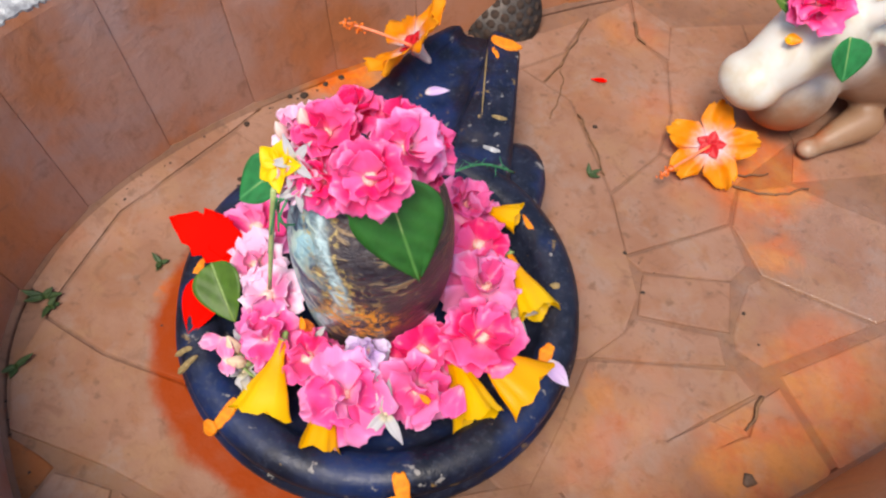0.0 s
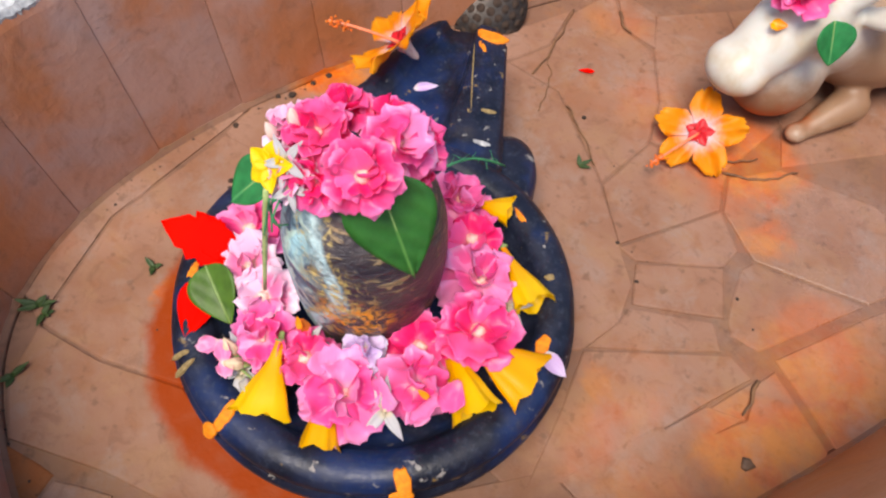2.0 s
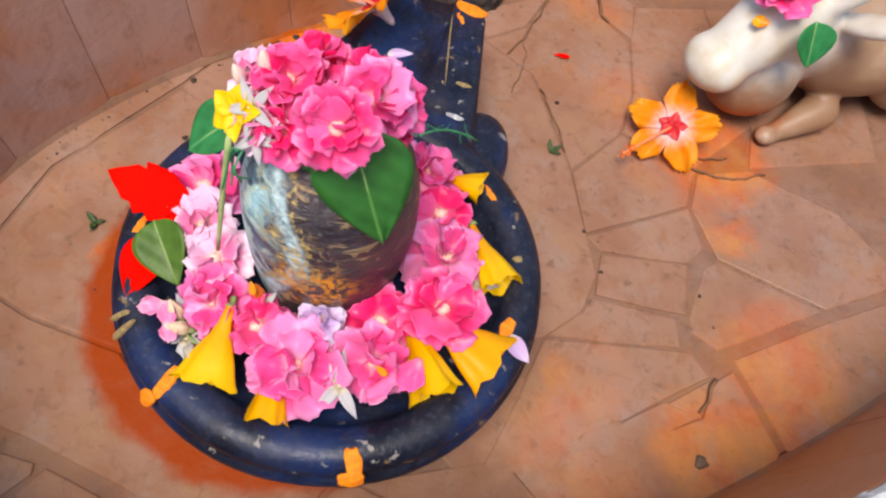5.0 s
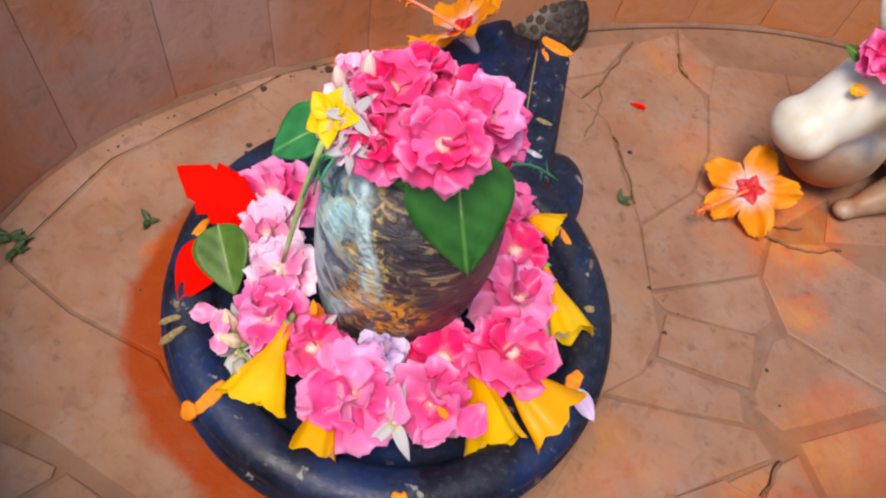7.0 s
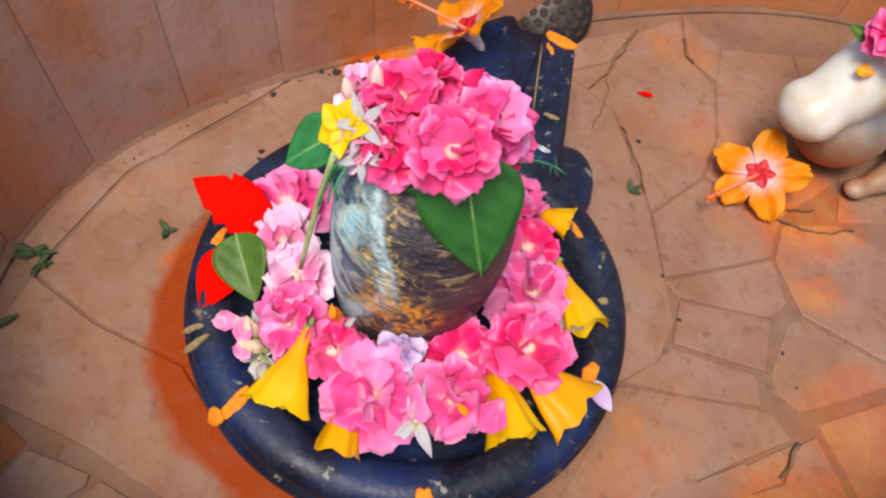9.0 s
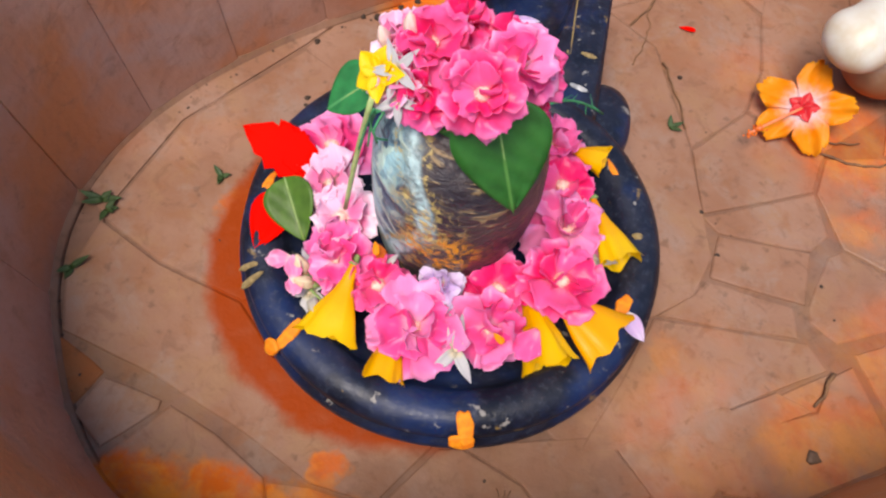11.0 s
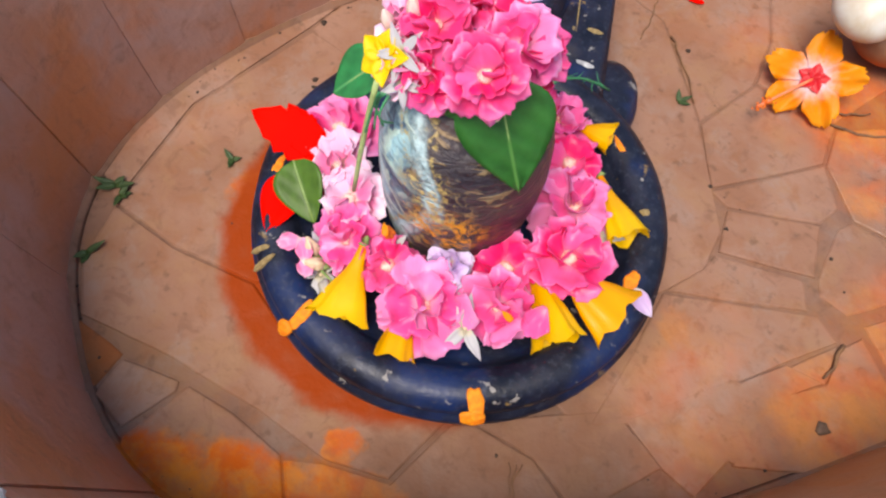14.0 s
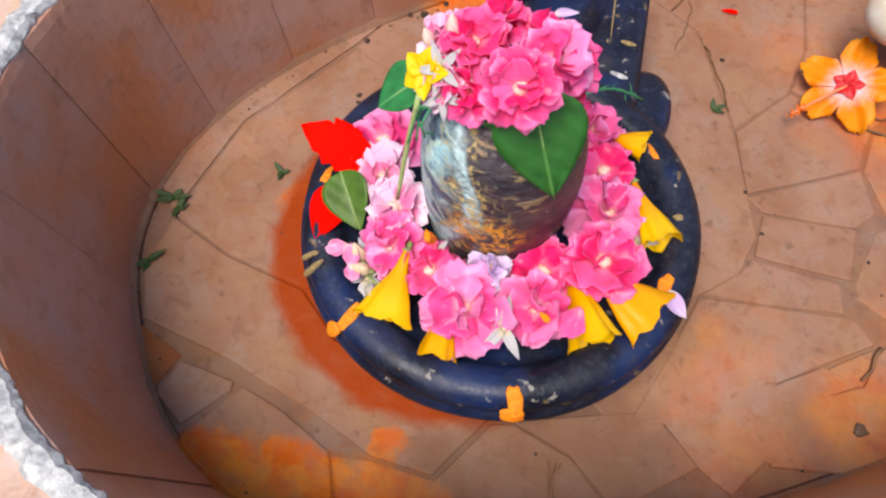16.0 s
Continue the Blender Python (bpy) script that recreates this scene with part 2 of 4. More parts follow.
def petal_mat(name, base, tip, heart, length, streak=0.0, rough=0.5, vary=None, glow=0.3, reach=0.32, rim=None, shine=0.4):
    """A petal: heart colour at its foot, then base, then tip at the edge; thin enough to let light through."""
    m = Nodes(name, rough)
    along = m.math("DIVIDE", m.axis("Y"), length)
    wav = m.math("ADD", along, m.math("MULTIPLY", m.math("SUBTRACT", m.noise(130, 3), 0.5), 0.35))
    c = m.mix(m.span(wav, 0.45, 1.0), base, tip)
    # pale margin paints the bright highlights along the petal's edge
    if rim:
        x = m.math("DIVIDE", m.axis("X"), length * 0.72)
        out = m.math("ADD", m.math("MULTIPLY", x, x), m.math("POWER", m.math("MAXIMUM", wav, 0.0), 3.0))
        c = m.mix(m.span(out, 0.55, 1.15, 0.0, 0.8), c, rim)
    if vary:
        c = m.mix(m.span(m.chance(), 0.35, 1.0, 0.0, 0.9), c, vary)
    if heart:
        c = m.mix(m.span(wav, 0.08, reach, 1.0, 0.0), c, heart)
    vein = m.add("ShaderNodeTexWave", wave_type="BANDS", bands_direction="X")
    m.join(m.where, vein.inputs["Vector"])
    vein.inputs["Scale"].default_value, vein.inputs["Distortion"].default_value = 130, 3.0
    c = m.mix(m.math("MULTIPLY", vein.outputs["Fac"], 0.05 + streak), c, base)
    m.colour(c)
    m.bsdf.inputs["Specular IOR Level"].default_value = shine
    m.bump(m.math("ADD", m.noise(300, 3), m.math("MULTIPLY", vein.outputs["Fac"], 0.3)), 0.12, 0.0006)
    out = m.tree.nodes["Material Output"]
    thin = m.add("ShaderNodeBsdfTranslucent")
    m.join(c, thin.inputs["Color"])
    blend = m.add("ShaderNodeMixShader")
    blend.inputs[0].default_value = glow
    m.join(m.bsdf.outputs[0], blend.inputs[1])
    m.join(thin.outputs[0], blend.inputs[2])
    m.join(blend.outputs[0], out.inputs["Surface"])
    return m.mat


def leaf_mat(name, green, rib, width):
    m = Nodes(name, 0.45)
    m.bsdf.inputs["Specular IOR Level"].default_value = 0.3
    mid = m.span(m.math("ABSOLUTE", m.axis("X")), 0.0003, 0.0016, 1.0, 0.0)
    side = m.add("ShaderNodeTexWave", wave_type="BANDS", bands_direction="DIAGONAL")
    m.join(m.where, side.inputs["Vector"])
    side.inputs["Scale"].default_value, side.inputs["Distortion"].default_value = 40, 2.0
    c = m.mix(m.span(m.noise(50, 4), 0.35, 0.7), green, tuple(v * 0.6 for v in green))
    c = m.mix(m.math("MULTIPLY", side.outputs["Fac"], 0.07), c, rib)
    c = m.mix(m.math("MULTIPLY", mid, 0.7), c, rib)
    m.colour(c)
    m.bump(m.math("ADD", side.outputs["Fac"], m.noise(160, 3)), 0.25, 0.0008)
    return m.mat


def plain(name, a, b, rough=0.6, scale=120, metal=0.0, strength=0.4):
    m = Nodes(name, rough)
    m.colour(m.mix(m.span(m.noise(scale, 4), 0.35, 0.68), a, b))
    m.bsdf.inputs["Metallic"].default_value = metal
    m.bump(m.noise(scale * 2.5, 4), strength, 0.001)
    return m.mat


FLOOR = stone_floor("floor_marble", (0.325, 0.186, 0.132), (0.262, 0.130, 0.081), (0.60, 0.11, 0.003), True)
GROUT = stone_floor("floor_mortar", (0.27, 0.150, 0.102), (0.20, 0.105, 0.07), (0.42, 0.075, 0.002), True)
RUSTY = stone_floor("rusty_floor_stone", (0.30, 0.10, 0.035), (0.22, 0.085, 0.035), (0.40, 0.10, 0.005), False)
TILE = wall_stone()
WALL_GROUT = plain("wall_mortar", (0.29, 0.155, 0.11), (0.21, 0.11, 0.08), 0.8)
LIP = plain("lip_marble", (0.58, 0.58, 0.57), (0.27, 0.27, 0.28), 0.35, 130, 0.0, 1.0)
PAVING = stone_floor("outer_paving", (0.60, 0.42, 0.34), (0.52, 0.34, 0.26), (0.6, 0.33, 0.22), False)
BASALT, PASTED, MARBLE = dark_stone(), ash_stone(), marble_white()
PINK = petal_mat("pink_petal", (0.97, 0.022, 0.20), (0.98, 0.14, 0.42), (0.97, 0.24, 0.42), 0.03, 0.0, 0.32, (0.99, 0.18, 0.50), 0.30, 0.30, (0.99, 0.32, 0.62))
ROSE = petal_mat("rose_petal", (0.97, 0.085, 0.36), (0.98, 0.26, 0.60), (0.97, 0.42, 0.62), 0.03, 0.0, 0.32, (0.98, 0.36, 0.70), 0.30, 0.30, (0.99, 0.50, 0.78))
PALE = petal_mat("pale_pink_petal", (0.96, 0.26, 0.52), (0.97, 0.62, 0.80), (0.97, 0.75, 0.65), 0.025, 0.0, 0.33, (0.95, 0.62, 0.82), 0.25, 0.3, (0.97, 0.80, 0.90))
LILAC = petal_mat("lilac_petal", (0.72, 0.52, 0.82), (0.84, 0.72, 0.92), (0.8, 0.7, 0.7), 0.025)
YELLOW = petal_mat("yellow_petal", (0.96, 0.46, 0.0), (0.97, 0.60, 0.003), (0.95, 0.30, 0.0), 0.05, 0.0, 0.35, (0.96, 0.40, 0.0), 0.25)
RED = petal_mat("red_petal", (0.92, 0.004, 0.001), (0.92, 0.006, 0.001), None, 0.05, 0.0, 0.7, None, 0.35, 0.32, None, 0.05)
GOLD = petal_mat("gold_petal", (0.97, 0.66, 0.0), (0.97, 0.76, 0.01), None, 0.03)
ORANGE = petal_mat("orange_petal", (0.97, 0.33, 0.004), (0.97, 0.42, 0.02), (0.85, 0.76, 0.84), 0.055, 0.02, 0.4, None, 0.40, 0.58, None, 0.2)
WHITE = petal_mat("white_petal", (0.60, 0.59, 0.60), (0.55, 0.52, 0.56), (0.70, 0.64, 0.46), 0.02)
CREAM = plain("dry_cream", (0.75, 0.62, 0.42), (0.55, 0.38, 0.22), 0.8)
PISTIL = plain("pale_pistil", (0.90, 0.68, 0.55), (0.85, 0.25, 0.25), 0.6, 300)
COLUMN = plain("red_throat", (0.50, 0.002, 0.012), (0.66, 0.010, 0.016), 0.5)
STYLE = plain("pink_style", (0.92, 0.30, 0.16), (0.90, 0.22, 0.08), 0.5)
POLLEN = plain("orange_pollen", (0.92, 0.24, 0.02), (0.85, 0.12, 0.01), 0.8, 500, 0.0, 1.0)
GREEN = leaf_mat("green_leaf", (0.022, 0.125, 0.02), (0.09, 0.24, 0.05), 0.03)
FRESH = leaf_mat("fresh_leaf", (0.02, 0.21, 0.055), (0.08, 0.30, 0.10), 0.03)
OLIVE = leaf_mat("olive_leaf", (0.07, 0.15, 0.015), (0.16, 0.24, 0.05), 0.03)
SPRIG = plain("green_stem", (0.30, 0.42, 0.14), (0.18, 0.28, 0.08), 0.5)
STALK = plain("pale_stalk", (0.46, 0.55, 0.22), (0.34, 0.44, 0.16), 0.45)
GREEN_THREAD = plain("green_thread", (0.05, 0.30, 0.12), (0.03, 0.20, 0.08), 0.5)
TWIG = plain("brown_twig", (0.22, 0.11, 0.05), (0.13, 0.065, 0.035), 0.8)
SHRED = plain("dark_leaf_scrap", (0.045, 0.085, 0.02), (0.02, 0.045, 0.012), 0.6)
DEBRIS = plain("dark_grit", (0.05, 0.03, 0.02), (0.025, 0.016, 0.012), 0.9)
PASTE = plain("orange_paste", (0.90, 0.30, 0.005), (0.85, 0.20, 0.003), 0.65, 220, 0.0, 1.0)
SANDAL = plain("sandal_paste", (0.36, 0.26, 0.11), (0.22, 0.15, 0.06), 0.8, 260, 0.0, 1.0)
STEEL = plain("dull_steel", (0.06, 0.048, 0.042), (0.03, 0.026, 0.024), 0.45, 90, 0.6)
PEBBLE = plain("grey_pebble", (0.15, 0.085, 0.05), (0.10, 0.058, 0.035), 0.7)


# ---------------------------------------------------------------- helpers
def part(name, bm, material, parent=None, label="", m=None, smooth=True):
    """One bmesh as one mesh object, under its thing."""
    me = bpy.data.meshes.new(name)
    bm.to_mesh(me)
    bm.free()
    return piece(name, me, material, parent, label, m, smooth)


def piece(name, me, material, parent=None, label="", m=None, smooth=True):
    if material and not me.materials:
        me.materials.append(material)
        me.polygons.foreach_set("use_smooth", [smooth] * len(me.polygons))
    ob = new(name, me)
    if parent:
        ob.parent = parent
    if m is not None:
        ob.matrix_basis = m
    if label:
        tagged(ob, label)
    return ob


def root(name, m, label, category, group=""):
    ob = new(name)
    ob.empty_display_size = 0.02
    ob.matrix_basis = m
    return tagged(ob, label, category, group)


def facing(place, normal, spin=0.0, size=1.0):
    """A pose at a place whose z axis is the normal."""
    q = Vector(normal).normalized().to_track_quat("Z", "Y").to_matrix().to_4x4()
    return Matrix.Translation(place) @ q @ pose(0, 0, 0, 0, 0, spin) @ Matrix.Scale(size, 4)


def along(place, way, normal):
    """A pose at a place whose y axis runs along way and whose z axis leans to the normal."""
    y = Vector(way).normalized()
    x = y.cross(Vector(normal)).normalized()
    return Matrix.Translation(place) @ Matrix((x, y, x.cross(y))).transposed().to_4x4()


def grid_faces(bm, rows, closed=False):
    for a, b in zip(rows, rows[1:]):
        n = len(a)
        for i in range(n if closed else n - 1):
            j = (i + 1) % n
            if len({a[i], a[j], b[j], b[i]}) == 4:
                bm.faces.new((a[i], a[j], b[j], b[i]))


def lathe(profile, sides=64, wobble=0.0, seed=0):
    """A turned body from (radius, height) pairs; radius 0 closes it."""
    bm = bmesh.new()
    rows = []
    for r, z in profile:
        row = []
        for i in range(sides):
            a = 2 * math.pi * i / sides
            k = 1 + wobble * noise.noise((math.cos(a) * 2 + seed, math.sin(a) * 2, z * 20))
            row.append(bm.verts.new((max(r, 1e-4) * k * math.cos(a), max(r, 1e-4) * k * math.sin(a), z)))
        rows.append(row)
    grid_faces(bm, rows, True)
    for row, flip in ((rows[0], True), (rows[-1], False)):
        bm.faces.new(row[::-1] if flip else row)
    return bm


def tube(points, radius, sides=6, taper=0.6):
    """A round stalk along points."""
    bm = bmesh.new()
    pts = [Vector(p) for p in points]
    rows = []
    for i, p in enumerate(pts):
        d = (pts[min(i + 1, len(pts) - 1)] - pts[max(i - 1, 0)]).normalized()
        u = d.cross(Vector((0.3, 0.2, 1))).normalized()
        v = d.cross(u)
        r = radius * (1 - (1 - taper) * i / (len(pts) - 1))
        rows.append([bm.verts.new(p + r * (math.cos(a) * u + math.sin(a) * v)) for a in (2 * math.pi * k / sides for k in range(sides))])
    grid_faces(bm, rows, True)
    bm.faces.new(rows[0][::-1])
    bm.faces.new(rows[-1])
    return bm


def curve(a, b, sag, n=8, side=0.0):
    a, b = Vector(a), Vector(b)
    across = (b - a).cross(Vector((0, 0, 1))).normalized()
    return [a.lerp(b, i / n) + Vector((0, 0, sag)) * math.sin(math.pi * i / n) + across * side * math.sin(math.pi * i / n) for i in range(n + 1)]


def sheet(length, width, shape, cup=0.0, curl=0.0, ruffle=0.0, seed=0, nu=16, nv=10, thick=0.0004, notch=0.0, fold=0.0):
    """A petal or leaf along +y: shape gives the width from foot to tip; a thin closed body."""
    bm = bmesh.new()
    skins = []
    blunt = shape is ROUND
    for s in (0.5, -0.5):
        rows = []
        for j in range(nv + 1):
            t = j / nv
            w = max(width * shape(t), 0.0004)
            row = []
            for i in range(nu + 1):
                u = 2 * i / nu - 1
                wave = math.sin(4.2 * u + seed * 1.7) * 0.6 + math.sin(8.5 * u + seed * 2.3) * 0.28 + math.sin(17 * u + seed) * 0.12
                x = u * w / 2
                y = length * t
                if blunt:
                    y *= 1 - 0.42 * abs(u) ** 2.4 * t
                    y += length * 0.045 * t**3 * (math.sin(9 * u + seed) + 0.7 * math.sin(21 * u + seed * 3) + 0.35 * math.sin(43 * u + seed * 5))
                    y -= notch * length * t**4 * math.exp(-((u * 3) ** 2))
                z = cup * w * u * u + curl * length * t * t + ruffle * t * t * wave + fold * abs(u) * w
                if blunt:
                    z += 0.17 * length * t * noise.noise((u * 1.3 + seed * 7.1, t * 1.9, seed * 3.3)) + 0.05 * length * t * noise.noise((u * 4 + seed, t * 5, 2.0))
                row.append(bm.verts.new((x, y, z + s * thick)))
            rows.append(row)
        grid_faces(bm, rows)
        skins.append(rows)
    top, low = skins
    edge = lambda rows: rows[0] + [r[-1] for r in rows[1:-1]] + rows[-1][::-1] + [r[0] for r in rows[-2:0:-1]]
    grid_faces(bm, [edge(top), edge(low)], True)
    bmesh.ops.recalc_face_normals(bm, faces=bm.faces)
    return bm


def mesh_of(name, bm, material):
    me = bpy.data.meshes.new(name)
    bm.to_mesh(me)
    bm.free()
    me.materials.append(material)
    me.polygons.foreach_set("use_smooth", [True] * len(me.polygons))
    return me


ROUND = lambda t: 0.16 + 0.84 * math.sin(min(1.0, t * 1.12) * math.pi / 2) ** 0.85
OVATE = lambda t: math.sin(math.pi * min(1, t) ** 0.75) ** 0.8 * (1 - 0.25 * t)
BROAD = lambda t: math.sin(math.pi * min(1, t) ** 0.62) ** 0.85 * (1 - 0.12 * t)
JAGGED = lambda t: math.sin(math.pi * min(1.0, 0.1 + 0.9 * t) ** 0.8) ** 0.8 * (1 + 0.15 * math.sin(27 * t + 0.6))
POINT = lambda t: math.sin(math.pi * min(1.0, 0.12 + 0.88 * t) ** 0.8) ** 0.9

# ---------------------------------------------------------------- the oval basin
CX, CY, LONG, SHORT, ANGLE, POWER = 0.203, 0.182, 0.598, 0.311, 0.596, 2.5
WALL_TOP = 0.215


def oval(a, out=0.0, z=0.0):
    """A point of the basin's outline at the angle a, moved outwards."""
    c, s = math.cos(a), math.sin(a)
    u = (LONG + out) * math.copysign(abs(c) ** (2 / POWER), c)
    v = (SHORT + out) * math.copysign(abs(s) ** (2 / POWER), s)
    return Vector((CX + u * math.cos(ANGLE) - v * math.sin(ANGLE), CY + u * math.sin(ANGLE) + v * math.cos(ANGLE), z))


def even_angles(step):
    """Angles round the outline, about step metres apart."""
    fine = [2 * math.pi * i / 4000 for i in range(4001)]
    total, marks, pts = 0.0, [0.0], [oval(a) for a in fine]
    for p, q in zip(pts, pts[1:]):
        total += (q - p).length
        marks.append(total)
    n = round(total / step)
    return [float(np.interp(total * k / n, marks, fine)) for k in range(n)]


RING = even_angles(0.0175)


def ring_body(steps):
    """A closed band round the basin through (out, z) steps of its section."""
    bm = bmesh.new()
    rows = [[bm.verts.new(oval(a, o, z)) for a in RING] for o, z in steps]
    grid_faces(bm, rows + [rows[0]], True)
    bmesh.ops.recalc_face_normals(bm, faces=bm.faces)
    return bm


wall = part("wall_basin", ring_body([(0.004, -0.03), (0.032, WALL_TOP - 0.003), (0.075, WALL_TOP - 0.003), (0.075, -0.03)]), WALL_GROUT)
tagged(wall, "curved oval basin wall faced with upright pinkish marble strips", "basin wall", kind="structure")


def rough_lip():
    bm = bmesh.new()
    rows = []
    for o, z in ((0.031, WALL_TOP - 0.012), (0.0295, WALL_TOP + 0.000), (0.033, WALL_TOP + 0.005), (0.041, WALL_TOP + 0.006), (0.049, WALL_TOP + 0.003), (0.051, WALL_TOP - 0.012)):
        row = []
        for i in range(len(RING) * 6):
            k = i / 6
            a0, a1 = RING[int(k)], RING[(int(k) + 1) % len(RING)] + (2 * math.pi if int(k) + 1 == len(RING) else 0)
            a = a0 + (a1 - a0) * (k - int(k))
            p = oval(a)
            d = noise.noise((p.x * 60, p.y * 60, o * 90)) * 0.0022 + noise.noise((p.x * 230, p.y * 230, o * 300)) * 0.0022
            row.append(bm.verts.new(oval(a, o + d, z + 0.7 * d)))
        rows.append(row)
    grid_faces(bm, rows + [rows[0]], True)
    bmesh.ops.recalc_face_normals(bm, faces=bm.faces)
    return bm


lip = part("basin_lip", rough_lip(), LIP, smooth=False)
tagged(lip, "chipped grey-white marble lip round the basin", "basin lip", kind="structure")

outer = bmesh.new()
rows = []
for o in (0.047, 0.12, 0.3, 1.0, 4.0, 60.0):
    rows.append([outer.verts.new(oval(a, o, WALL_TOP - 0.002)) for a in RING])
grid_faces(outer, rows, True)
bmesh.ops.recalc_face_normals(outer, faces=outer.faces)
ground = part("ground", outer, PAVING)
tagged(ground, "pale pinkish marble paving round the basin", "paving", kind="structure")

bed = bmesh.new()
bed.faces.new([bed.verts.new(oval(a, 0.02, -0.0013)) for a in RING])
low = [bed.verts.new(oval(a, 0.02, -0.03)) for a in RING]
bed.faces.new(low[::-1])
bed.verts.ensure_lookup_table()
grid_faces(bed, [bed.verts[: len(RING)], low], True)
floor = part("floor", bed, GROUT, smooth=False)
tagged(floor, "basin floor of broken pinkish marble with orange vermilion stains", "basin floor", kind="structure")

cove = part("cove", ring_body([(-0.005, -0.0012), (-0.002, 0.001), (0.001, 0.005), (0.004, 0.008), (0.006, -0.002)]), GROUT, wall)

# ---------------------------------------------------------------- the stone and its base
yoni = root("stone_pedestal", pose(0, 0, 0), "round black basalt pedestal with a spout, marked with orange paste", "pedestal")
PROFILE = [(0.118, 0.0), (0.128, 0.004), (0.130, 0.018), (0.122, 0.030), (0.120, 0.044), (0.132, 0.054), (0.150, 0.062), (0.1605, 0.071), (0.1645, 0.081),
           (0.1640, 0.0885), (0.1605, 0.0925), (0.1600, 0.0945), (0.1612, 0.098), (0.1600, 0.1055), (0.1550, 0.1110), (0.1480, 0.1135), (0.1400, 0.1135), (0.1330, 0.1105),
           (0.1285, 0.1040), (0.1245, 0.0965), (0.1180, 0.0925), (0.1000, 0.0905), (0.0700, 0.0900)]
part("dish", lathe(PROFILE, 96, 0.006, 3), BASALT, yoni, "", pose(0, 0.007, 0) @ Matrix.Diagonal((1.033, 1.033, 1, 1)))


def spout():
    """The channel that runs from the disc to its beak, with a raised wall on each side."""
    bm = bmesh.new()
    rows = []
    for j in range(13):
        t = j / 12
        y = 0.10 + 0.232 * t
        left = float(np.interp(y, (0.10, 0.20, 0.24, 0.29, 0.31, 0.332), (-0.10, -0.078, -0.050, -0.030, -0.018, 0.004)))
        right = float(np.interp(y, (0.10, 0.22, 0.315, 0.332), (0.095, 0.089, 0.084, 0.074)))
        mid, half = (left + right) / 2, (right - left) / 2
        top = 0.112 - 0.010 * t
        row = []
        for u, z in ((-0.86, 0.03), (-1.0, top - 0.030), (-1.0, top - 0.006), (-0.93, top), (-0.62, top + 0.001), (-0.52, top - 0.006), (-0.44, top - 0.013), (0.0, top - 0.015), (0.26, top - 0.014),
                     (0.34, top - 0.004), (0.42, top + 0.001), (0.9, top), (0.985, top - 0.004), (1.0, top - 0.012), (1.0, top - 0.030), (0.86, 0.03)):
            x = mid + u * half
            row.append(bm.verts.new((x, y + 0.006 * (1 - u * u) * (t > 0.95), z)))
        rows.append(row)
    grid_faces(bm, rows)
    bm.faces.new(rows[0])
    bm.faces.new(rows[-1][::-1])
    for a, b in zip(rows, rows[1:]):
        bm.faces.new((a[-1], a[0], b[0], b[-1]))
    bmesh.ops.recalc_face_normals(bm, faces=bm.faces)
    bmesh.ops.bevel(bm, geom=[e for e in bm.edges if e.calc_face_angle(0) > 0.5], offset=0.002, segments=2, affect="EDGES")
    return bm


part("spout", spout(), BASALT, yoni)
lobe = lathe([(0.02, 0.0), (0.9, 0.0), (0.98, 0.03), (1.0, 0.055), (0.98, 0.072), (0.9, 0.083), (0.7, 0.089), (0.3, 0.091), (0.0, 0.0915)], 40)
for v in lobe.verts:
    v.co.x *= 0.034
    v.co.y *= 0.052
part("shoulder", lobe, BASALT, yoni, "", pose(0.095, 0.160, 0, 0, 0, -8))

STONE = [(0.040, 0.088), (0.047, 0.0895), (0.050, 0.10), (0.0535, 0.12), (0.057, 0.145), (0.0595, 0.17), (0.060, 0.195), (0.0585, 0.218), (0.054, 0.238), (0.046, 0.253), (0.034, 0.263), (0.018, 0.2685), (0.0, 0.270)]
stone = part("standing_stone", lathe(STONE, 72, 0.02, 7), PASTED, None, "", pose(-0.006, 0.002, 0))
tagged(stone, "rounded grey stone smeared with white ash and sandal paste", "sacred stone")

# ---------------------------------------------------------------- flowers
def petal_set(name, material, count, **kw):
    return [mesh_of(name, sheet(seed=s + 1, **kw), material) for s in range(count)]


def rose_sets(material, tag):
    return (petal_set(tag, material, 7, length=0.030, width=0.042, shape=ROUND, cup=0.08, curl=-0.10, ruffle=0.0062, notch=0.14),
            petal_set(tag, material, 7, length=0.024, width=0.034, shape=ROUND, cup=0.16, curl=0.06, ruffle=0.0058, notch=0.14),
            petal_set(tag, material, 5, length=0.017, width=0.021, shape=ROUND, cup=0.35, curl=0.30, ruffle=0.0018))


PINK_SET, ROSE_SET = rose_sets(PINK, "pink_petal"), rose_sets(ROSE, "rose_petal")
PALE_SET, LILAC_SET = rose_sets(PALE, "pale_petal"), rose_sets(LILAC, "lilac_petal")
STALKS = mesh_of("stamens", tube([(0, 0, 0), (0, 0, 0.008)], 0.0007, 5), PISTIL)
CENTRE = mesh_of("heart", lathe([(0.001, 0.0), (0.0035, 0.001), (0.004, 0.003), (0.002, 0.005), (0.0, 0.0055)], 10, 0.3), PISTIL)
SEPALS = mesh_of("calyx", lathe([(0.001, -0.010), (0.003, -0.008), (0.0035, -0.003), (0.006, 0.0), (0.002, 0.001)], 10), SPRIG)


